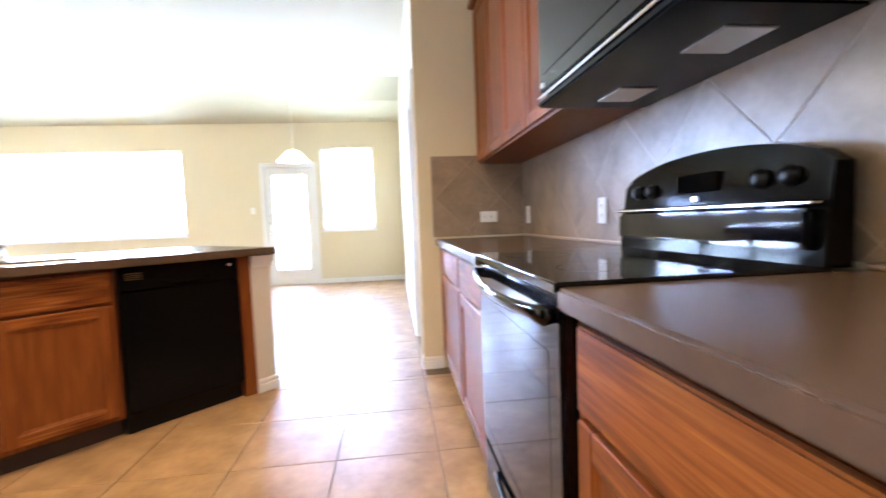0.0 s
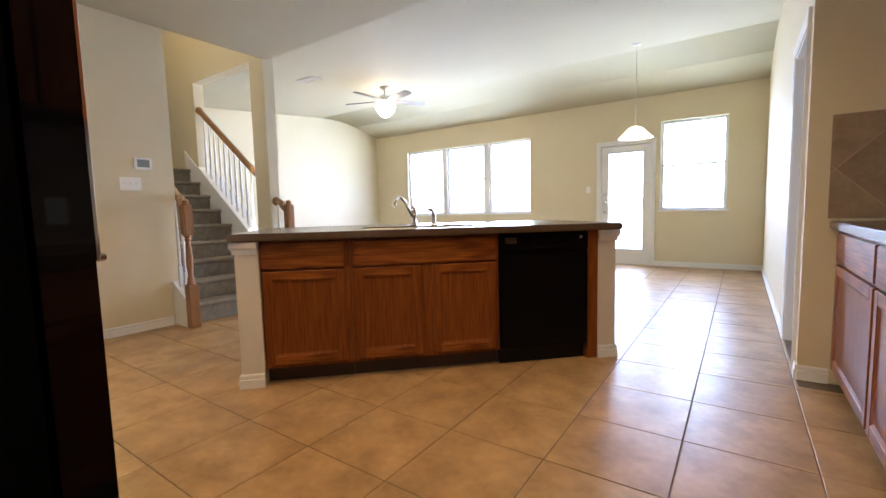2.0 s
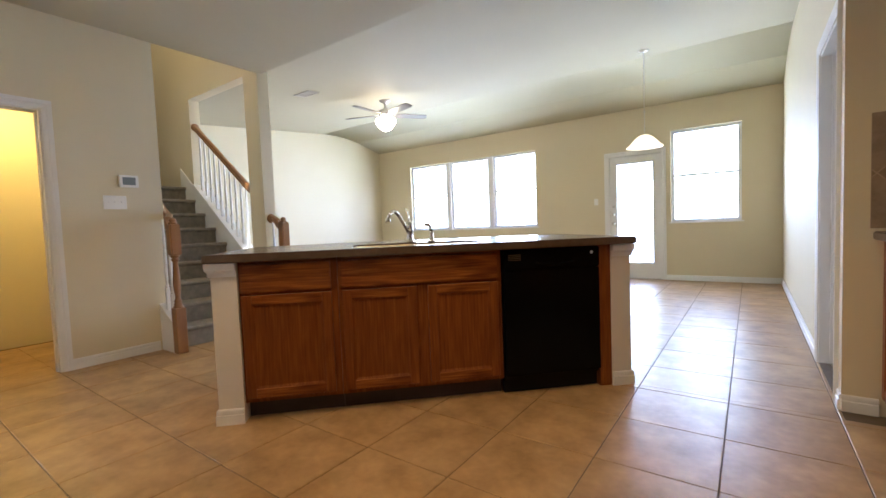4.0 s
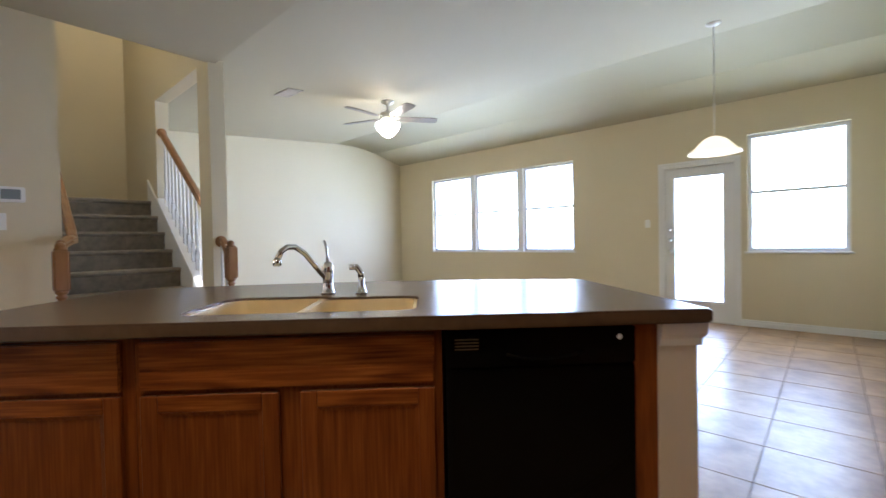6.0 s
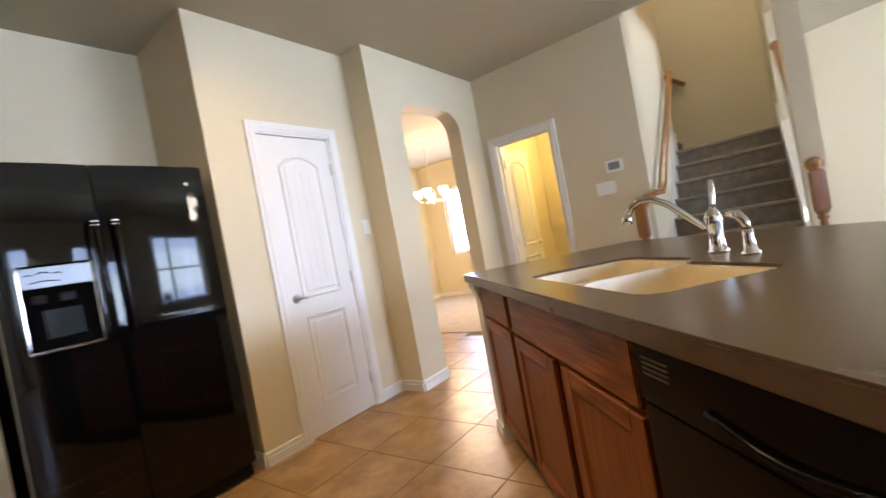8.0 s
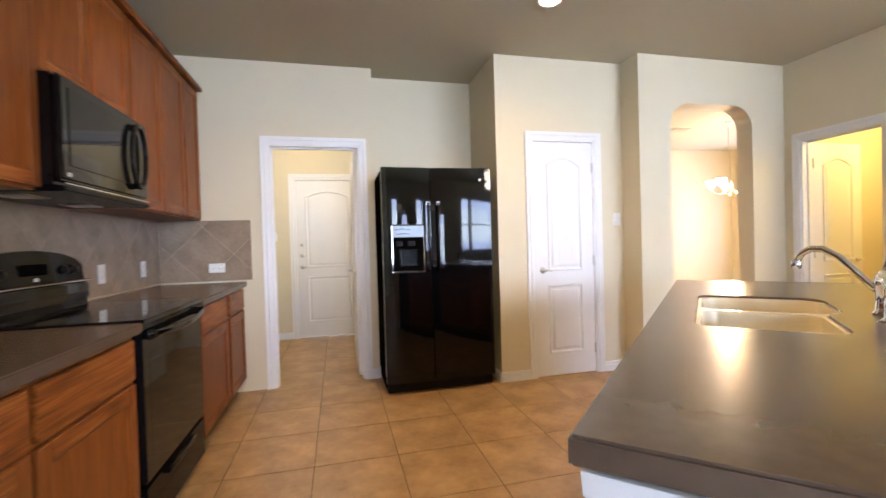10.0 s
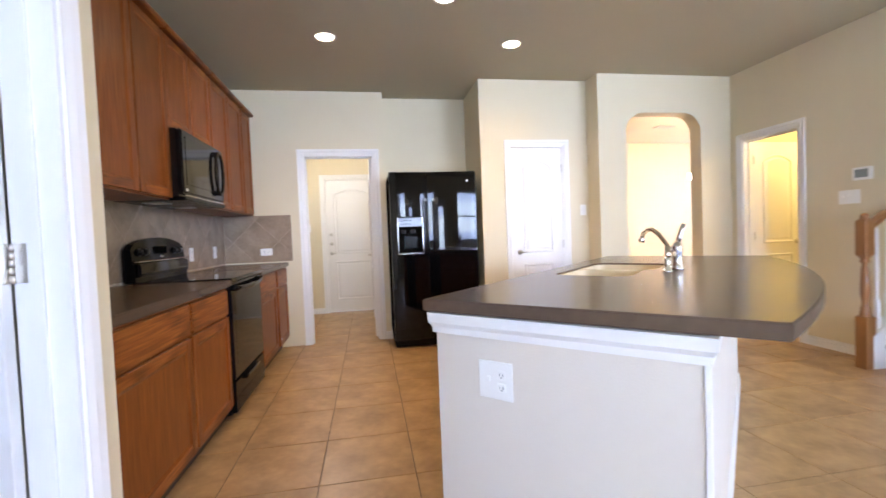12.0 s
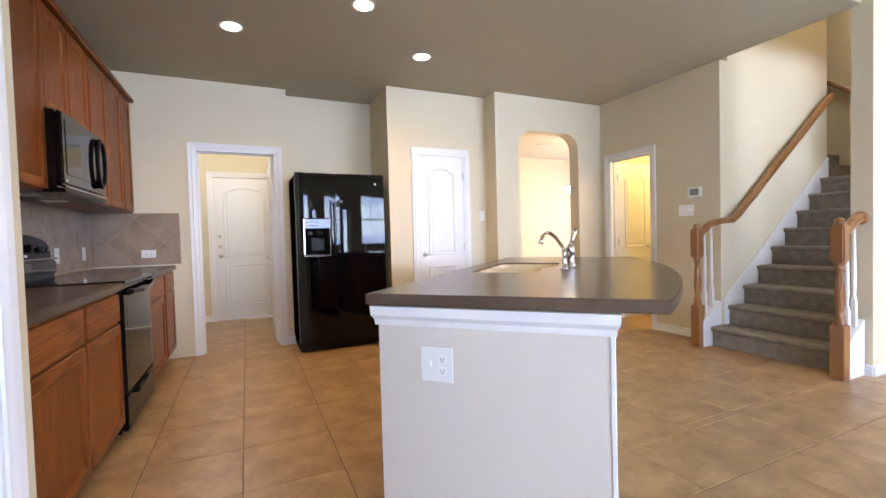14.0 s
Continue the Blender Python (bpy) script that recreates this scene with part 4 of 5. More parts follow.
# backguard with an arched top
bm = bmesh.new()
n = 18
prof = []
for i in range(n + 1):
    s = i / n
    prof.append((RW * s, 1.135 + 0.075 * (1 - (2 * s - 1) ** 2) ** 0.6))
lo = [(0.0, 0.925), (RW, 0.925)]
F = [bm.verts.new((x, 0.535 + 0.03 * (z - 0.93) / 0.27, z)) for x, z in [lo[0]] + prof + [lo[1]]]
B = [bm.verts.new((x, 0.60, z)) for x, z in [lo[0]] + prof + [lo[1]]]
bm.faces.new(F), bm.faces.new(B[::-1])
for i in range(len(F)):
    bm.faces.new((F[i], B[i], B[(i + 1) % len(F)], F[(i + 1) % len(F)]))
bg = part("backguard", bm, M_RANGE, rg)
bm = bmesh.new()
box(bm, 0.02, RW - 0.02, 0.515, 0.540, 0.96, 1.045, 0.008, seg=2)
part("glossy_band", bm, M_GLASSB, bg)
bm = bmesh.new()
box(bm, 0.01, RW - 0.01, 0.512, 0.545, 1.05, 1.062, 0.004)
part("chrome_line", bm, M_CHROME, bg, "thin bright strip")
for cx in (0.09, 0.165, RW - 0.165, RW - 0.09):
    bm = bmesh.new()
    lathe(bm, [(0.023, 0), (0.023, 0.004), (0.019, 0.006), (0.017, 0.017), (0.004, 0.018)], m=at(cx, 0.552, 1.115) @ Matrix.Rotation(math.pi / 2, 4, "X"), seg=20)
    part("knob", bm, M_BLACKM, bg, "black control knob")
bm = bmesh.new()
box(bm, RW / 2 - 0.08, RW / 2 + 0.08, 0.546, 0.556, 1.10, 1.15, 0.002)
part("display", bm, M_DEAD, bg)
bm = bmesh.new()
box(bm, RW / 2 - 0.012, RW / 2 + 0.012, 0.542, 0.550, 1.072, 1.088, 0.002)
part("badge", bm, M_BADGE, bg, "small pale badge")

# ---- microwave ----
mw = thing("microwave", at(1.625, RY1 - 0.002, 0, -math.pi / 2), "black over-the-range microwave with a round door pull", "microwave")
MW = RY1 - RY0 - 0.004
bm = bmesh.new()
box(bm, 0, MW, 0.03, 0.398, 1.452, 1.872)
part("body", bm, M_BLACK, mw)
bm = bmesh.new()
box(bm, 0.0, MW, 0.0, 0.03, 1.470, 1.872, 0.010, seg=3)
md = part("door", bm, M_BLACK, mw)
bm = bmesh.new()
box(bm, 0.05, MW * 0.86, -0.003, 0.001, 1.53, 1.83, 0.001)
part("window", bm, M_OVEN, md, "dark mirror-like window")
bm = bmesh.new()
pr = [(MW * 0.80 + 0.078 * math.cos(2 * math.pi * i / 28), -0.021, 1.675 + 0.155 * math.sin(2 * math.pi * i / 28)) for i in range(29)]
sweep(bm, pr, ring(0.013, 8), up=(0, -1, 0), smooth=True)
for z in (1.525, 1.825):
    box(bm, MW * 0.80 - 0.012, MW * 0.80 + 0.012, -0.02, 0.002, z - 0.012, z + 0.012, 0.004)
part("handle", bm, M_BLACK, md, "oval black door pull")
bm = bmesh.new()
box(bm, 0.0, MW, -0.004, 0.40, 1.428, 1.451, 0.006, seg=2)
part("vent_base", bm, M_SAT, mw)
for x in (0.10, MW - 0.24):
    bm = bmesh.new()
    box(bm, x, x + 0.14, 0.17, 0.29, 1.424, 1.4285, 0.001)
    part("grease_filter", bm, M_NICKEL, mw, "grey metal grease filter")
bm = bmesh.new()
box(bm, 0.01, MW - 0.01, -0.006, 0.0, 1.455, 1.463, 0.002)
part("chrome_line", bm, M_CHROME, mw, "thin bright strip")
bm = bmesh.new()
box(bm, 0.03, 0.055, -0.004, 0.0, 1.488, 1.503, 0.001)
part("badge", bm, M_BADGE, md, "small pale badge")

# ---- refrigerator ----
fr = thing("refrigerator", at(-0.157, 1.765, 0, math.pi), "glossy black side-by-side refrigerator with an ice and water dispenser", "refrigerator")
bm = bmesh.new()
box(bm, -0.447, 0.447, 0.075, 0.775, 0.03, 1.785, 0.004)
part("body", bm, M_DEAD, fr)
bm = bmesh.new()
box(bm, -0.44, 0.44, 0.05, 0.12, 0.012, 0.085)
part("kick_grille", bm, M_BLACKM, fr)
for nm, x0, x1 in (("freezer_door", -0.450, -0.064), ("fridge_door", -0.058, 0.450)):
    bm = bmesh.new()
    n = 10
    pts = [(x0 + (x1 - x0) * i / n, 0.014 * (2 * i / n - 1) ** 2) for i in range(n + 1)]
    outl = pts + [(x1, 0.070), (x0, 0.070)]
    prism(bm, outl, 0.09, 1.795)
    dd = part(nm, bm, M_BLACK, fr)
    if nm == "freezer_door":
        bm = bmesh.new()
        box(bm, x0 + 0.065, x1 - 0.055, -0.008, 0.004, 0.965, 1.345, 0.006, seg=2)
        fm = part("dispenser_frame", bm, M_DEAD, dd)
        bm = bmesh.new()
        box(bm, x0 + 0.075, x1 - 0.065, -0.012, -0.007, 1.245, 1.335, 0.002)
        cpn = part("control_panel", bm, M_PANEL, fm, "mirror-bright control panel")
        for u_, w_, z_ in ((0.090, 0.030, 1.300), (0.130, 0.045, 1.306), (0.185, 0.030, 1.300), (0.105, 0.10, 1.268)):
            bm = bmesh.new()
            sweep(bm, [(x0 + u_ + w_ * i / 6, -0.0125, z_ + 0.006 * math.sin(math.pi * i / 6)) for i in range(7)], [(a_, b_ * 0.3) for a_, b_ in ring(0.0028, 6)], up=(0, -1, 0))
            part("button_strip", bm, M_BLACKM, cpn, "dark curved button strip")
        bm = bmesh.new()
        box(bm, x0 + 0.085, x1 - 0.075, -0.010, -0.0075, 0.985, 1.235)
        part("recess", bm, M_DEAD, fm)
        for u_, w_ in ((0.10, 0.05), (0.19, 0.06)):
            bm = bmesh.new()
            box(bm, x0 + u_, x0 + u_ + w_, -0.022, -0.0095, 1.175, 1.215, 0.006)
            part("nozzle", bm, M_DARK, fm)
        bm = bmesh.new()
        box(bm, x0 + 0.13, x1 - 0.12, -0.016, -0.009, 1.02, 1.15, 0.003)
        part("paddle", bm, M_SAT, fm)
        bm = bmesh.new()
        box(bm, x0 + 0.070, x1 - 0.06, -0.020, -0.006, 0.966, 0.978, 0.003)
        part("drip_tray", bm, M_CHROME, fm, "bright drip tray edge")
        for xx in (x0 + 0.068, x1 - 0.066):
            bm = bmesh.new()
            box(bm, xx, xx + 0.006, -0.012, -0.006, 0.97, 1.34, 0.001)
            part("side_trim", bm, M_CHROME, fm)
    hx = x1 - 0.028 if nm == "freezer_door" else x0 + 0.045
    bm = bmesh.new()
    z0_, z1_ = 0.98, 1.52
    pth = [(hx, 0.004, z1_), (hx, -0.035, z1_ - 0.01)] + [(hx, -0.042 - 0.010 * math.sin(math.pi * i / 8), z1_ - 0.03 - (z1_ - z0_ - 0.06) * i / 8) for i in range(9)] + [(hx, -0.035, z0_ + 0.01), (hx, 0.004, z0_)]
    sweep(bm, pth, [(u * 1.1, w) for u, w in ring(0.011, 10)], up=(1, 0, 0), smooth=True)
    part("handle", bm, M_BLACK, dd, "black bow handle")
    bm = bmesh.new()
    for zz in (z1_ - 0.004, z1_ - 0.022):
        box(bm, hx - 0.014, hx + 0.014, -0.048, -0.040, zz - 0.003, zz + 0.003, 0.001)
    part("handle_trim", bm, M_NICKEL, dd, "thin brass-grey trim lines")
    if nm == "fridge_door":
        bm = bmesh.new()
        lathe(bm, [(0.015, 0), (0.015, 0.002), (0.004, 0.003)], m=at(x1 - 0.10, 0.008, 1.70) @ Matrix.Rotation(math.pi / 2, 4, "X"), seg=20)
        part("badge", bm, M_BADGE, dd, "small round pale badge")
for x in (-0.40, 0.40):
    bm = bmesh.new()
    box(bm, x - 0.04, x + 0.04, 0.02, 0.12, 1.785, 1.802, 0.004)
    part("hinge_cover", bm, M_BLACKM, fr)

# ---- island ----
IX, IY = IO[0] + 2.5 * math.cos(IU), IO[1] + 2.5 * math.sin(IU)
MI = at(IX, IY, 0, IU + math.pi)


def mi(x, y, z=0, turn=0):
    return MI @ at(x, y, z, turn)


# drywall ends and back
isl = thing("kitchen_island", MI, "cream painted drywall base of the kitchen island with white trim", "kitchen island")
bm = bmesh.new()
outl = [(0.065, 0.04), (0.195, 0.04), (0.195, 0.78), (2.35, 0.78), (2.35, 0.04), (2.475, 0.04), (2.475, 0.88), (0.065, 0.88)]
prism(bm, outl, 0, 0.872)
part("drywall", bm, M_DRYWALL, isl)


def trim_run(name, pts, z0, z1, t, prof):
    """Trim round an outline on its outer side; prof: pairs out, up."""
    bm = bmesh.new()
    path = [Vector((x, y, 0)) for x, y in pts]
    rings = []
    for i, p in enumerate(path):
        a = (p - path[i - 1]).normalized() if i else None
        b = (path[i + 1] - p).normalized() if i + 1 < len(path) else None
        if a is None:
            nrm = Vector((b.y, -b.x, 0))
        elif b is None:
            nrm = Vector((a.y, -a.x, 0))
        else:
            n1, n2 = Vector((a.y, -a.x, 0)), Vector((b.y, -b.x, 0))
            nrm = (n1 + n2) / (1 + n1.dot(n2))
        rings.append([bm.verts.new((p.x + nrm.x * o, p.y + nrm.y * o, z)) for o, z in prof])
    for a, b in zip(rings, rings[1:]):
        for i in range(len(prof)):
            j = (i + 1) % len(prof)
            bm.faces.new((a[i], a[j], b[j], b[i]))
    bm.faces.new(rings[0][::-1]), bm.faces.new(rings[-1])
    return part(name, bm, M_TRIM, isl)


cap = [(0, 0.800), (0.010, 0.800), (0.012, 0.822), (0.022, 0.838), (0.024, 0.872), (0, 0.872)]
bs = [(0, 0.0), (0.014, 0.0), (0.014, 0.052), (0.008, 0.056), (0.011, 0.061), (0.011, 0.077), (0.006, 0.085), (0, 0.085)]
for nm, pr in (("trim_cap", cap), ("baseboard", bs)):
    trim_run(nm, [(2.35, 0.04), (2.475, 0.04), (2.475, 0.88), (0.065, 0.88), (0.065, 0.04), (0.195, 0.04)], 0, 0, 0, pr)
bm = bmesh.new()
box(bm, 2.470, 2.481, 0.870, 0.886, 0.086, 0.80, 0.002)
part("corner_bead", bm, M_TRIM, isl)

base_cabinet(mi(0.198, 0.062), 0.52, [("drawer", 0.012, 0.485), ("door", 0.012, 0.485)],
             "stained oak island cabinet with one drawer over one door", "island cabinets", deep=0.60)
sc = thing("sink_cabinet", mi(0.72, 0.062), "stained oak sink cabinet with a long false drawer over two doors", "kitchen cabinet", "island cabinets")
for nm, q in (("face_frame", (0, 0.94, 0, 0.02, 0.10, 0.875)), ("side_panel", (0, 0.02, 0.02, 0.60, 0.10, 0.875)),
              ("side_panel", (0.92, 0.94, 0.02, 0.60, 0.10, 0.875)), ("bottom_panel", (0.02, 0.92, 0.02, 0.60, 0.10, 0.12))):
    bm = bmesh.new()
    box(bm, *q)
    part(nm, bm, M_OAK, sc)
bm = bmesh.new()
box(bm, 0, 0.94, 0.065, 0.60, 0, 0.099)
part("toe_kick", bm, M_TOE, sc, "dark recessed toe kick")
drawer(sc, 0.02, 0.915, 0.705, 0.858)
shaker(sc, "door", 0.02, 0.435, 0.125, 0.690)
shaker(sc, "door", 0.50, 0.915, 0.125, 0.690)
fl = thing("filler_panel", mi(2.276, 0.048), "narrow stained oak filler beside the dishwasher", "kitchen cabinet")
bm = bmesh.new()
box(bm, 0, 0.073, 0, 0.60, 0.0, 0.875)
part("board", bm, M_OAK, fl)

dw = thing("dishwasher", mi(1.668, 0.035), "plain black built-in dishwasher", "dishwasher")
bm = bmesh.new()
box(bm, 0.004, 0.602, 0.03, 0.60, 0.09, 0.872)
part("body", bm, M_BLACKM, dw)
bm = bmesh.new()
box(bm, 0.003, 0.603, 0.0, 0.029, 0.115, 0.745, 0.004, seg=2)
dd = part("door", bm, M_SAT, dw)
bm = bmesh.new()
box(bm, 0.003, 0.603, -0.006, 0.029, 0.748, 0.870, 0.006, seg=2)
cp = part("control_panel", bm, M_SAT, dw)
bm = bmesh.new()
sweep(bm, [(0.19 + 0.24 * i / 8, -0.008 - 0.004 * math.sin(math.pi * i / 8), 0.79 - 0.018 * math.sin(math.pi * i / 8)) for i in range(9)], [(u, w * 0.9) for u, w in ring(0.0075, 8)], smooth=True)
part("pocket_handle", bm, M_SAT, cp)
for z in (0.838, 0.828, 0.818, 0.808):
    bm = bmesh.new()
    box(bm, 0.03, 0.105, -0.0075, -0.0055, z - 0.002, z + 0.002)
    part("vent_line", bm, M_BRASS, cp, "dim brass vent line")
bm = bmesh.new()
lathe(bm, [(0.009, 0), (0.008, 0.003), (0.003, 0.004)], m=at(0.55, -0.006, 0.835) @ Matrix.Rotation(math.pi / 2, 4, "X"), seg=20)
part("badge", bm, M_BADGE, cp, "small round pale badge")
bm = bmesh.new()
box(bm, 0.003, 0.603, 0.055, 0.10, 0.0, 0.09)
part("kick_plate", bm, M_BLACKM, dw)

# worktop with the sink cut out of it
it = thing("island_worktop", MI, "grey-brown laminate island worktop with a curved back edge", "countertop")
bm = bmesh.new()
outer = [(0.043, 0.0), (2.5, 0.0), (2.48, 1.045)]
for i in range(1, 24):
    s = i / 24
    outer.append((2.48 + (0.043 - 2.48) * s, 1.045 + 0.155 * (1 - (2 * s - 1) ** 2)))
outer.append((0.043, 1.045))


def rounded(x0, x1, y0, y1, r, n=5):
    out = []
    for cx, cy, a0 in ((x1 - r, y0 + r, -90), (x1 - r, y1 - r, 0), (x0 + r, y1 - r, 90), (x0 + r, y0 + r, 180)):
        for k in range(n + 1):
            a = radians(a0 + 90 * k / n)
            out.append((cx + r * math.cos(a), cy + r * math.sin(a)))
    return out


SX0, SX1, SXM, SY = 0.80, 1.58, 1.19, 0.135
hole = [(SX0 + 0.05, SY), (SX1 - 0.05, SY), (SX1 - 0.015, SY + 0.015), (SX1, SY + 0.05), (SX1, 0.45), (SX1 - 0.015, 0.485), (SX1 - 0.05, 0.50),
        (SXM + 0.05, 0.50), (SXM + 0.02, 0.51), (SXM, 0.54), (SXM - 0.05, 0.555), (SX0 + 0.07, 0.555), (SX0 + 0.02, 0.535), (SX0, 0.49), (SX0, SY + 0.05), (SX0 + 0.015, SY + 0.015)]
for loop in (outer, hole):
    vs = [bm.verts.new((x, y, 0.92)) for x, y in loop]
    for i in range(len(vs)):
        bm.edges.new((vs[i], vs[(i + 1) % len(vs)]))
bmesh.ops.triangle_fill(bm, use_beauty=True, use_dissolve=False, edges=bm.edges[:])
r = bmesh.ops.extrude_face_region(bm, geom=bm.faces[:])
bmesh.ops.translate(bm, verts=[v for v in r["geom"] if isinstance(v, bmesh.types.BMVert)], vec=(0, 0, -0.045))
es = [e for e in bm.edges if len(e.link_faces) == 2 and abs(e.calc_face_angle(0) - math.pi / 2) < 0.05 and abs(e.verts[0].co.z - e.verts[1].co.z) < 1e-5]
bmesh.ops.bevel(bm, geom=es, offset=0.005, segments=2, affect="EDGES")
part("slab", bm, M_CTR, it)

sk = thing("kitchen_sink", MI, "biscuit-coloured undermount double-bowl sink", "sink")
for k, (lp, dz) in enumerate(((rounded(SX0 + 0.012, SXM - 0.016, SY + 0.010, 0.545, 0.06), 0.20), (rounded(SXM + 0.008, SX1 - 0.012, SY + 0.010, 0.490, 0.06), 0.17))):
    bm = bmesh.new()
    cx, cy = sum(p[0] for p in lp) / len(lp), sum(p[1] for p in lp) / len(lp)
    rings = []
    for sc_, z in ((1.0, 0.9105), (0.985, 0.895), (0.95, 0.72), (0.90, 0.873 - dz), (0.80, 0.873 - dz - 0.012), (0.12, 0.873 - dz - 0.018)):
        rings.append([bm.verts.new((cx + (x - cx) * sc_, cy + (y - cy) * sc_, z)) for x, y in lp])
    for a, b in zip(rings, rings[1:]):
        for i in range(len(lp)):
            f_ = bm.faces.new((a[i], b[i], b[(i + 1) % len(lp)], a[(i + 1) % len(lp)]))
            f_.smooth = True
    bm.faces.new(rings[-1][::-1])
    part("bowl", bm, M_SINK, sk)
    bm = bmesh.new()
    lathe(bm, [(0.045, 0), (0.045, 0.004), (0.034, 0.005), (0.030, 0.001), (0.004, 0.001)], at=(cx, cy, 0.873 - dz - 0.0178), seg=24)
    part("drain", bm, M_CHROME, sk, "chrome drain")
bm = bmesh.new()
fl_ = [(x, y) for x, y in hole]
loops = [fl_, rounded(SX0 + 0.012, SXM - 0.016, SY + 0.010, 0.545, 0.06), rounded(SXM + 0.008, SX1 - 0.012, SY + 0.010, 0.490, 0.06)]
for loop in loops:
    vs = [bm.verts.new((x, y, 0.911)) for x, y in loop]
    for i in range(len(vs)):
        bm.edges.new((vs[i], vs[(i + 1) % len(vs)]))
bmesh.ops.triangle_fill(bm, use_beauty=True, use_dissolve=False, edges=bm.edges[:])
part("rim", bm, M_SINK, sk)

fc = thing("kitchen_faucet", mi(1.178, 0.655, 0.92), "polished chrome single-lever kitchen faucet with a curved spout", "faucet")
bm = bmesh.new()
lathe(bm, [(0.032, 0), (0.033, 0.006), (0.026, 0.014), (0.023, 0.05), (0.025, 0.09), (0.028, 0.105), (0.024, 0.125), (0.015, 0.14), (0.004, 0.145)], seg=24)
part("body", bm, M_CHROME, fc)
ang = radians(-127.5)
dx, dy = math.cos(ang), math.sin(ang)
bm = bmesh.new()
pth = [(0.0, 0.07), (0.03, 0.085), (0.08, 0.135), (0.13, 0.185), (0.18, 0.212), (0.22, 0.212), (0.25, 0.195), (0.268, 0.165)]
sweep(bm, [(dx * u * 0.94, dy * u * 0.94, z) for u, z in pth], ring(0.0115, 12), smooth=True)
part("spout", bm, M_CHROME, fc)
bm = bmesh.new()
lathe(bm, [(0.012, -0.028), (0.016, -0.026), (0.017, -0.005), (0.012, 0.004)], at=(dx * 0.254, dy * 0.254, 0.165), seg=16)
part("aerator", bm, M_CHROME, fc)
bm = bmesh.new()
sweep(bm, [(0, 0, 0.13), (-0.004, 0.012, 0.17), (-0.010, 0.022, 0.21), (-0.02, 0.03, 0.235)], [(u * 1.3, w * 0.7) for u, w in ring(0.009, 10)], up=(1, 0, 0), smooth=True)
part("lever", bm, M_CHROME, fc)
sp = thing("side_sprayer", mi(1.33, 0.63, 0.92), "chrome side sprayer standing in its holder", "sprayer")
bm = bmesh.new()
lathe(bm, [(0.026, 0), (0.027, 0.005), (0.018, 0.012), (0.014, 0.05), (0.015, 0.07), (0.004, 0.075)], seg=20)
part("holder", bm, M_CHROME, sp)
bm = bmesh.new()
sweep(bm, [(0, 0, 0.06), (-0.004, 0, 0.095), (-0.02, -0.005, 0.118), (-0.05, -0.01, 0.118)], ring(0.013, 10), smooth=True)
part("spray_head", bm, M_CHROME, sp)
plate(mi(2.475, 0.278, 0.662, math.pi / 2), 0.125, 0.126, "white two-gang outlet plate on the end of the island", "both")

# ---- stairs ----
RISE, RUN, NX = 0.186, 0.238, -3.31
st = thing("staircase", at(0, 0), "carpeted stairs rising between cream walls", "stairs")


def tread(parent, x_front, z, y0, y1, deep):
    bm = bmesh.new()
    prof = [(0.022, -RISE), (0.022, -0.045), (0.004, -0.040), (-0.006, -0.022), (-0.001, -0.005), (0.016, 0.0), (deep + 0.02, 0.0), (deep + 0.02, -RISE)]
    A = [bm.verts.new((x_front - u, y0, z + w)) for u, w in prof]
    B = [bm.verts.new((x_front - u, y1, z + w)) for u, w in prof]
    bm.faces.new(A), bm.faces.new(B[::-1])
    for i in range(len(prof)):
        bm.faces.new((A[i], B[i], B[(i + 1) % len(prof)], A[(i + 1) % len(prof)]))
    part("step", bm, M_CARPET, parent)


for k in range(1, 10):
    tread(st, NX - RUN * (k - 1), RISE * k, 3.503, 4.497, RUN if k < 9 else 1.02)
for k in range(1, 9):
    bm = bmesh.new()
    yk = 3.46 - RUN * (k - 1)
    box(bm, -6.347, -5.403, yk - RUN - 0.03, yk, RISE * (9 + k) - RISE, RISE * (9 + k), 0.01)
    part("upper_step", bm, M_CARPET, st)
# white skirts: along the wall, and curbs by the newels
slope = RISE / RUN
for y0, y1, x0, x1, up in ((3.5015, 3.516, -3.50, -5.40, 0.10), (4.484, 4.4985, -3.45, -5.35, 0.15)):
    bm = bmesh.new()
    za = lambda x: RISE + (NX - x) * slope + up
    pts = [(x0, 0.0), (x0, za(x0)), (x1, za(x1)), (x1, za(x1) - 0.35), (x0 - 0.2, 0.0)]
    A = [bm.verts.new((x, y0, z)) for x, z in pts]
    B = [bm.verts.new((x, y1, z)) for x, z in pts]
    bm.faces.new(A), bm.faces.new(B[::-1])
    for i in range(5):
        bm.faces.new((A[i], B[i], B[(i + 1) % 5], A[(i + 1) % 5]))
    part("skirt_board", bm, M_TRIM, st, "white painted skirt board")
for y0, y1, x1, zs in ((3.415, 3.499, -3.505, (0.25, 0.44)), (4.50, 4.585, -3.445, (0.25, 0.42))):
    bm = bmesh.new()
    pts = [(-3.20, 0.0), (-3.20, zs[0]), (x1, zs[1]), (x1, 0.0)]
    A = [bm.verts.new((x, y0, z)) for x, z in pts]
    B = [bm.verts.new((x, y1, z)) for x, z in pts]
    bm.faces.new(A), bm.faces.new(B[::-1])
    for i in range(4):
        bm.faces.new((A[i], B[i], B[(i + 1) % 4], A[(i + 1) % 4]))
    part("curb", bm, M_TRIM, st, "white painted curb under the balusters")
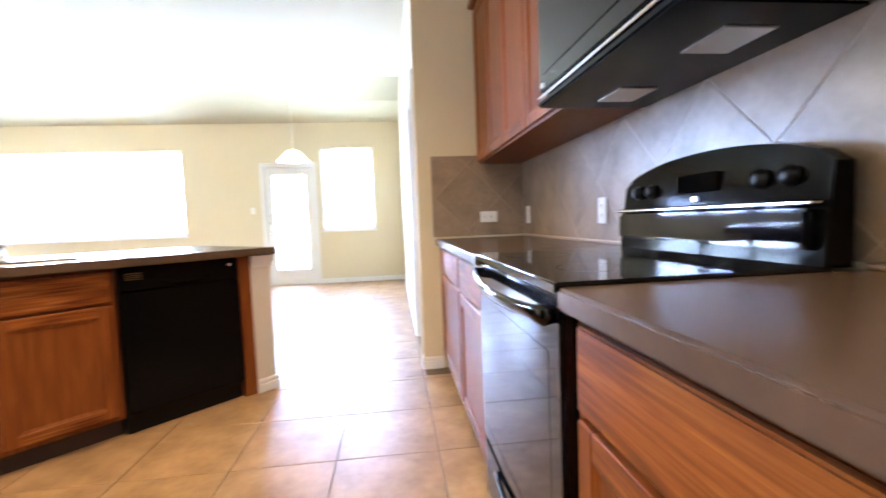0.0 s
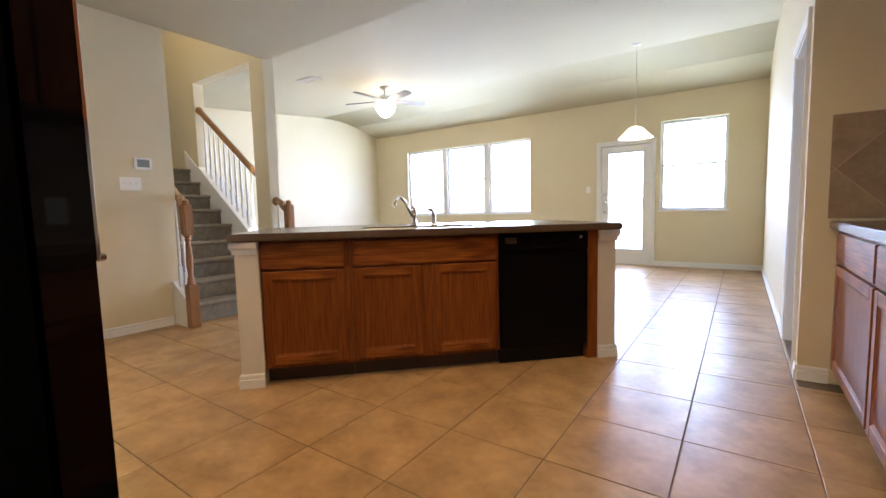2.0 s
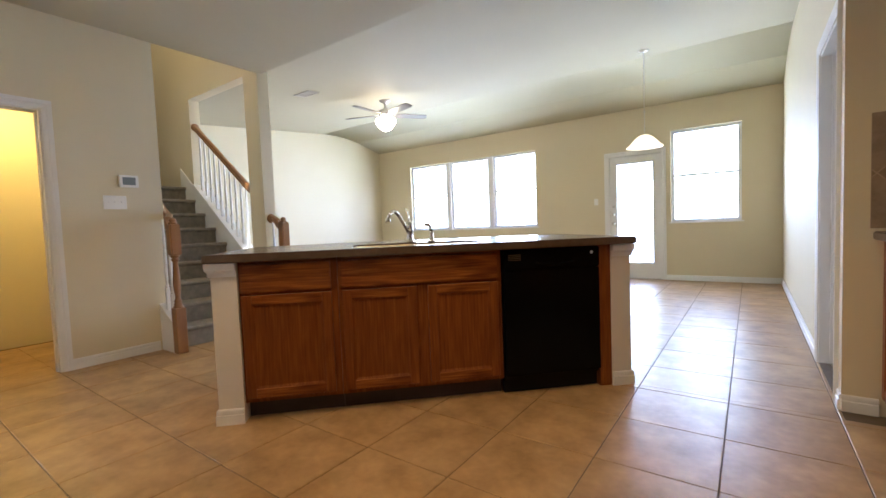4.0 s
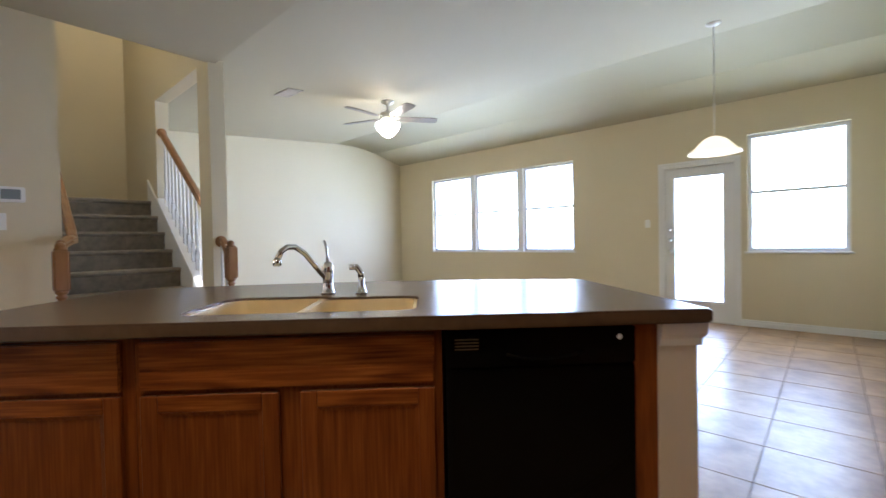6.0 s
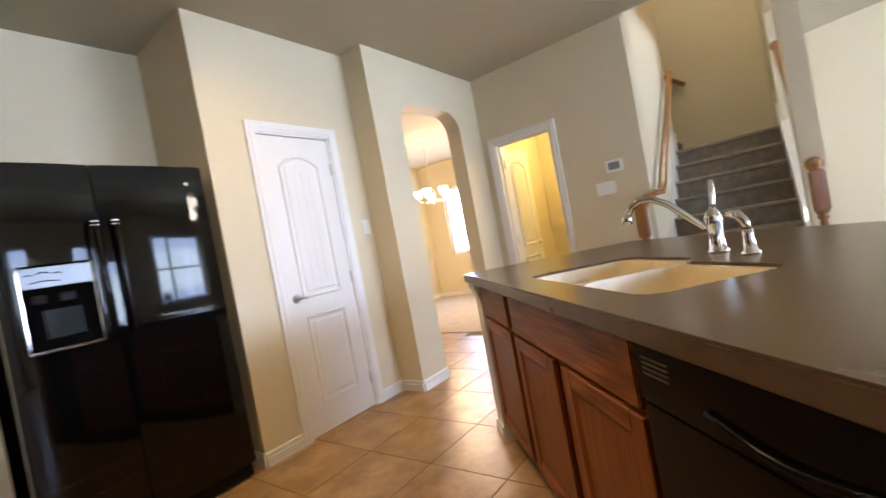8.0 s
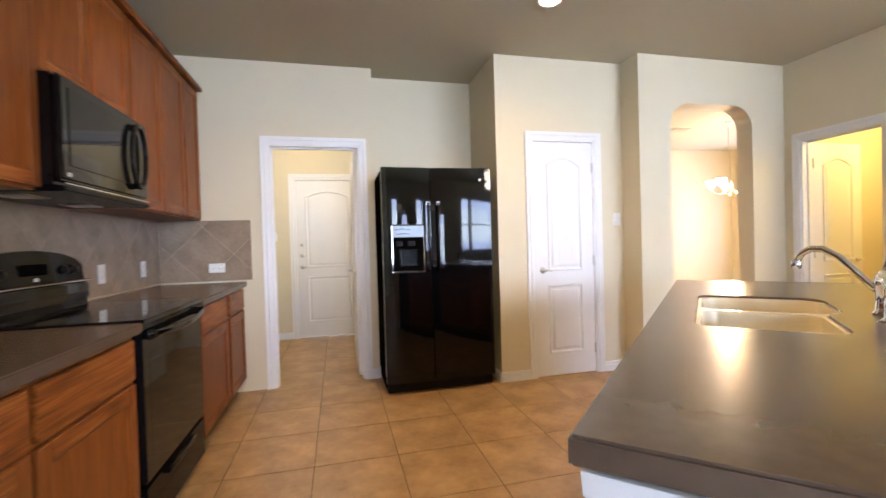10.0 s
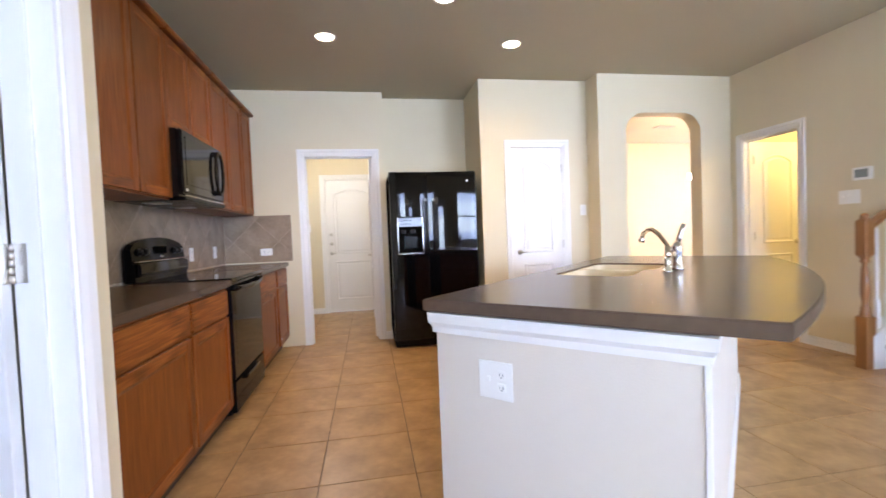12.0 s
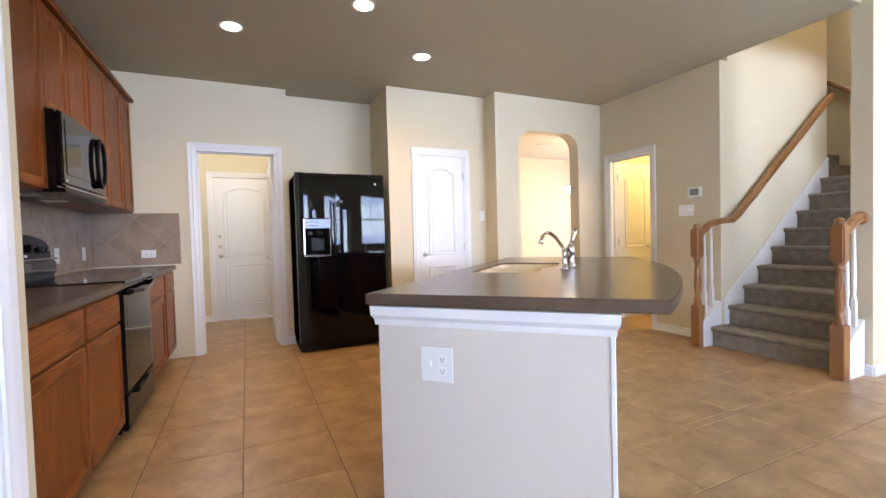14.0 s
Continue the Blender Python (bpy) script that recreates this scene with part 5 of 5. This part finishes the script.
# sloping white cap on the knee wall
bm = bmesh.new()
sweep(bm, [(-3.72, SY1 + 0.06, kn(-3.72) + 0.012), (-5.02, SY1 + 0.06, kn(-5.02) + 0.012)], [(-0.075, -0.012), (0.08, -0.012), (0.08, 0.012), (-0.075, 0.012)])
part("knee_wall_cap", bm, M_TRIM, st, "white painted cap of the knee wall")


def newel(x, y, label):
    nw = thing("newel_post", at(x, y), label, "newel post", "newel posts of the stairs")
    bm = bmesh.new()
    box(bm, -0.043, 0.043, -0.043, 0.043, 0, 0.40, 0.004)
    part("base_block", bm, M_RAIL, nw)
    bm = bmesh.new()
    lathe(bm, [(0.038, 0.398), (0.041, 0.410), (0.028, 0.422), (0.037, 0.434), (0.024, 0.446), (0.034, 0.458), (0.022, 0.475), (0.020, 0.50), (0.029, 0.56), (0.031, 0.62), (0.025, 0.73),
               (0.018, 0.80), (0.028, 0.813), (0.034, 0.823), (0.022, 0.833), (0.034, 0.847), (0.040, 0.862)], seg=24)
    part("turned_shaft", bm, M_RAIL, nw)
    bm = bmesh.new()
    box(bm, -0.043, 0.043, -0.043, 0.043, 0.860, 1.135, 0.010, seg=3)
    part("top_block", bm, M_RAIL, nw)
    bm = bmesh.new()
    lathe(bm, [(0.034, 1.133), (0.036, 1.143), (0.024, 1.151), (0.030, 1.161), (0.026, 1.175), (0.012, 1.185), (0.003, 1.188)], seg=24)
    part("cap", bm, M_RAIL, nw)


newel(-3.185, 3.455, "honey oak newel post with a turned shaft beside the thermostat wall")
newel(-3.185, 4.545, "honey oak newel post with a turned shaft beside the slim pier")
RS = [(-0.028, -0.022), (0.028, -0.022), (0.031, -0.006), (0.022, 0.004), (0.030, 0.016), (0.022, 0.030), (0.0, 0.035), (-0.022, 0.030), (-0.030, 0.016), (-0.022, 0.004), (-0.031, -0.006)]


def handrail(name, pts, label, brackets=(), end_ball=None):
    h = thing(name, at(0, 0), label, "handrail")
    bm = bmesh.new()
    sweep(bm, pts, RS)
    part("rail", bm, M_RAIL, h)
    for b in brackets:
        bm = bmesh.new()
        sweep(bm, [b, (b[0], b[1] - 0.0, b[2] - 0.06), (b[0], b[1] - 0.065, b[2] - 0.07)], ring(0.006, 8), up=(1, 0, 0), smooth=True)
        part("bracket", bm, M_NICKEL, h, "small metal bracket")
    if end_ball:
        bm = bmesh.new()
        p, ax = end_ball
        lathe(bm, [(0.03, -0.02), (0.046, -0.014), (0.052, 0.0), (0.046, 0.014), (0.030, 0.02)], m=at(*p) @ Matrix.Rotation(math.pi / 2, 4, ax), seg=20)
        part("rosette", bm, M_RAIL, h, "round oak rosette")
    return h


handrail("handrail", [(-3.226, 3.457, 1.085), (-3.27, 3.46, 1.115), (-3.33, 3.48, 1.17), (-3.42, 3.53, 1.20), (-3.53, 3.565, 1.205), (-3.62, 3.57, 1.26), (-5.34, 3.57, 2.60)],
         "honey oak handrail climbing the wall beside the stairs", brackets=[(-3.95, 3.57, 1.50), (-5.1, 3.57, 2.40)])
handrail("handrail", [(-3.226, 4.547, 1.075), (-3.27, 4.55, 1.10), (-3.33, 4.56, 1.15), (-3.39, 4.565, 1.178), (-3.447, 4.565, 1.182)],
         "short curved honey oak handrail from the newel post to the pier", end_ball=((-3.435, 4.565, 1.18), "Y"))
handrail("handrail", [(-3.722, SY1 + 0.055, 1.47), (-5.005, SY1 + 0.055, 2.43)],
         "honey oak handrail on white balusters", end_ball=((-5.005, SY1 + 0.055, 2.43), "Y"))
handrail("handrail", [(-6.28, 3.62, 2.62), (-6.28, 2.2, 3.73)], "honey oak handrail of the upper flight")


def baluster(x, y, z0, z1, group):
    b = thing("baluster", at(x, y), "slim white painted baluster", "baluster", group)
    bm = bmesh.new()
    h = z1 - z0
    box(bm, -0.016, 0.016, -0.016, 0.016, z0, z0 + min(0.22, h * 0.25), 0.002)
    lathe(bm, [(0.014, z0 + h * 0.25 - 0.002), (0.016, z0 + h * 0.27), (0.010, z0 + h * 0.29), (0.015, z0 + h * 0.40), (0.012, z0 + h * 0.7), (0.009, z1)], seg=12)
    part("spindle", bm, M_TRIM, b)


for i in range(11):
    x = -3.78 - 0.113 * i
    baluster(x, SY1 + 0.055, kn(x) + 0.012, 1.47 + (-3.722 - x) * 0.748 - 0.025, "balusters of the stair rail")
for x, y, a, b in ((-3.29, 3.458, 0.30, 1.15), (-3.39, 3.458, 0.36, 1.18), (-3.28, 4.548, 0.29, 1.15), (-3.38, 4.548, 0.36, 1.18)):
    baluster(x, y, a, b, "balusters by the newel posts")

# ---- small things on the walls ----
th = thing("thermostat", facing("e", XW) @ at(3.246, 0, 1.512), "white thermostat with a grey display on the wall", "thermostat")
bm = bmesh.new()
box(bm, -0.072, 0.072, -0.026, 0, -0.052, 0.052, 0.006, seg=2)
part("case", bm, M_PLATE, th)
bm = bmesh.new()
box(bm, -0.048, 0.048, -0.0275, -0.0255, -0.032, 0.034, 0.001)
part("display", bm, M_SCREEN, th, "grey display")
plate(facing("e", XW) @ at(3.14, 0, 1.33), 0.165, 0.115, "white three-gang switch plate below the thermostat", "switch", n=3)
plate(facing("n", 1.72) @ at(1.82, 0, 1.36), 0.072, 0.115, "white switch plate beside the pantry door", "switch")
plate(at(-1.33, YN, 1.34), 0.072, 0.115, "white switch plate beside the patio door", "switch")
plate(facing("n", -0.76) @ at(-1.42, 0, 1.33), 0.072, 0.115, "white switch plate in the laundry", "switch")


def can_light(x, y, z):
    c = thing("recessed_light", at(x, y, z), "round white recessed ceiling light, lit", "ceiling light", "recessed kitchen lights")
    bm = bmesh.new()
    n = 32
    prof = [(0.062, 0.004), (0.066, -0.004), (0.082, -0.006), (0.084, 0.001)]
    rings = [[bm.verts.new((r_ * math.cos(2 * math.pi * i / n), r_ * math.sin(2 * math.pi * i / n), zz)) for i in range(n)] for r_, zz in prof]
    for a, b in zip(rings, rings[1:]):
        for i in range(n):
            bm.faces.new((a[i], a[(i + 1) % n], b[(i + 1) % n], b[i])).smooth = True
    part("ring", bm, M_TRIM, c)
    bm = bmesh.new()
    lathe(bm, [(0.063, -0.002), (0.060, -0.004), (0.03, -0.006), (0.003, -0.007)], seg=32)
    part("lens", bm, M_CAN, c, "glowing lens")


for x, y in CANS:
    can_light(x, y, CEIL)


def vent(m, w, d, label):
    v = thing("ceiling_vent", m, label, "vent")
    bm = bmesh.new()
    for a in ((-w / 2, w / 2, -d / 2, -d / 2 + 0.02), (-w / 2, w / 2, d / 2 - 0.02, d / 2), (-w / 2, -w / 2 + 0.02, -d / 2 + 0.02, d / 2 - 0.02), (w / 2 - 0.02, w / 2, -d / 2 + 0.02, d / 2 - 0.02)):
        box(bm, *a, -0.008, 0)
    part("frame", bm, M_VENT, v)
    for i in range(8):
        y = -d / 2 + 0.03 + (d - 0.06) * i / 7
        bm = bmesh.new()
        box(bm, -w / 2 + 0.02, w / 2 - 0.02, y - 0.008, y + 0.008, -0.005, -0.002)
        part("slat", bm, M_VENT, v)


vent(at(-3.98, 5.55, 2.876) @ Matrix.Rotation(0.0876, 4, "X"), 0.32, 0.18, "white louvred vent in the living room ceiling")
vent(at(-4.3, -0.2, CEIL), 0.3, 0.15, "white louvred vent in the dining room ceiling")

# ---- ceiling fan ----
fan = thing("ceiling_fan", at(-3.67, 6.76, 2.985), "nickel ceiling fan with five dark blades and a lit glass bowl", "ceiling fan")
bm = bmesh.new()
lathe(bm, [(0.085, 0.006), (0.083, -0.02), (0.04, -0.05), (0.014, -0.055), (0.014, -0.135), (0.03, -0.14), (0.09, -0.16), (0.10, -0.195), (0.10, -0.235), (0.07, -0.26), (0.05, -0.275)], seg=32)
part("motor", bm, M_NICKEL, fan)
bm = bmesh.new()
lathe(bm, [(0.08, -0.275), (0.145, -0.29), (0.158, -0.32), (0.132, -0.38), (0.075, -0.445), (0.02, -0.471), (0.003, -0.473)], seg=32)
part("glass_bowl", bm, M_OPAL, fan, "lit frosted glass bowl")
for i in range(5):
    R = Matrix.Rotation(radians(56 + 72 * i), 4, "Z") @ Matrix.Rotation(radians(-10), 4, "X")
    bm = bmesh.new()
    vs = []
    o = [(0.16, -0.045), (0.20, -0.062), (0.60, -0.070), (0.65, -0.055), (0.665, 0.0), (0.65, 0.055), (0.60, 0.070), (0.20, 0.062), (0.16, 0.045)]
    prism(bm, o, -0.004, 0.004)
    bl = part("blade", bm, M_BLADE, fan, "dark wood blade", place=at(0, 0, -0.225) @ R)
    bm = bmesh.new()
    box(bm, 0.07, 0.22, -0.018, 0.018, 0.004, 0.010, 0.002)
    part("arm", bm, M_NICKEL, bl)

# ---- pendant ----
pn = thing("pendant_lamp", at(-0.16, 7.57, 3.057), "hanging lamp with a bell-shaped frosted glass shade", "pendant lamp")
bm = bmesh.new()
lathe(bm, [(0.06, 0), (0.058, -0.012), (0.02, -0.028), (0.004, -0.03)], seg=24)
part("canopy", bm, M_NICKEL, pn)
bm = bmesh.new()
lathe(bm, [(0.004, -0.028), (0.004, -0.72), (0.012, -0.725), (0.012, -0.75), (0.005, -0.755), (0.005, -1.02)], seg=10)
part("chain_rod", bm, M_NICKEL, pn)
bm = bmesh.new()
n = 36
prof = [(0.022, -1.015), (0.050, -1.022), (0.095, -1.048), (0.13, -1.085), (0.16, -1.12), (0.205, -1.158), (0.210, -1.168), (0.20, -1.163), (0.155, -1.13), (0.125, -1.095), (0.09, -1.058), (0.045, -1.032)]
rings = [[bm.verts.new((r_ * math.cos(2 * math.pi * i / n), r_ * math.sin(2 * math.pi * i / n), z)) for i in range(n)] for r_, z in prof]
for a, b in zip(rings, rings[1:]):
    for i in range(n):
        bm.faces.new((a[i], a[(i + 1) % n], b[(i + 1) % n], b[i])).smooth = True
part("shade", bm, M_OPAL2, pn, "bell-shaped frosted glass shade")

# ---- dining room chandelier ----
ch = thing("chandelier", at(-4.7, 0.25, CEIL), "small chandelier with five lit glass shades", "chandelier")
bm = bmesh.new()
lathe(bm, [(0.06, 0), (0.05, -0.02), (0.006, -0.03), (0.006, -0.80), (0.03, -0.82), (0.035, -0.95), (0.012, -1.01), (0.003, -1.02)], seg=20)
part("stem", bm, M_NICKEL, ch)
for i in range(5):
    a = 2 * math.pi * i / 5 + 0.3
    c_, s_ = math.cos(a), math.sin(a)
    bm = bmesh.new()
    sweep(bm, [(0.03 * c_, 0.03 * s_, -0.91), (0.10 * c_, 0.10 * s_, -0.99), (0.19 * c_, 0.19 * s_, -0.97), (0.22 * c_, 0.22 * s_, -0.90)], ring(0.007, 8), smooth=True)
    part("arm", bm, M_NICKEL, ch)
    bm = bmesh.new()
    lathe(bm, [(0.02, 0), (0.045, 0.02), (0.06, 0.07), (0.065, 0.10), (0.003, 0.09)], at=(0.22 * c_, 0.22 * s_, -0.90), seg=20)
    part("shade", bm, M_OPAL, ch, "lit glass shade")



# ---- floor tiles, last ----
def tile_mesh(w, d):
    bm = bmesh.new()
    box(bm, -w / 2, w / 2, -d / 2, d / 2, -0.010, 0.0, 0.0018)
    me = bpy.data.meshes.new("floor_tile")
    bmesh.ops.recalc_face_normals(bm, faces=bm.faces)
    bm.to_mesh(me)
    bm.free()
    me.materials.append(M_TILE)
    return me


floor = bpy.data.objects["floor"]
G = 0.005
cache = {}
rest = bmesh.new()
count = 0
AREAS = [(XW, XE, YS, YC + 0.02, True), (XW, XL, YC + 0.02, YN, True), (XLW, XW, 4.64, YN, False), (0.22, 1.75, -0.76, YS, True), (-3.60, -1.9, -1.4, YS, True),
         (-4.9, XW, 1.96, 3.3, False), (-0.68, 0.30, 1.03, YS, False)]


def cuts(lo, hi, o):
    k = math.floor((lo - o) / TILE)
    while o + k * TILE < hi:
        a, b = max(lo, o + k * TILE + G / 2), min(hi, o + (k + 1) * TILE - G / 2)
        if b - a > 0.004:
            yield round(a, 4), round(b, 4)
        k += 1


for x0, x1, y0, y1, single in AREAS:
    for xa, xb in cuts(x0, x1, TX):
        for ya, yb in cuts(y0, y1, TY):
            if single and count < 330 and (xa + xb > -7.1):
                key = (round(xb - xa, 3), round(yb - ya, 3))
                if key not in cache:
                    cache[key] = tile_mesh(*key)
                ob = new("floor_tile", cache[key])
                ob.parent = floor
                ob.location = ((xa + xb) / 2, (ya + yb) / 2, 0)
                count += 1
            else:
                box(rest, xa, xb, ya, yb, -0.010, 0.0)
tagged(part("far_tiles", rest, M_TILE, floor), kind="stuff")
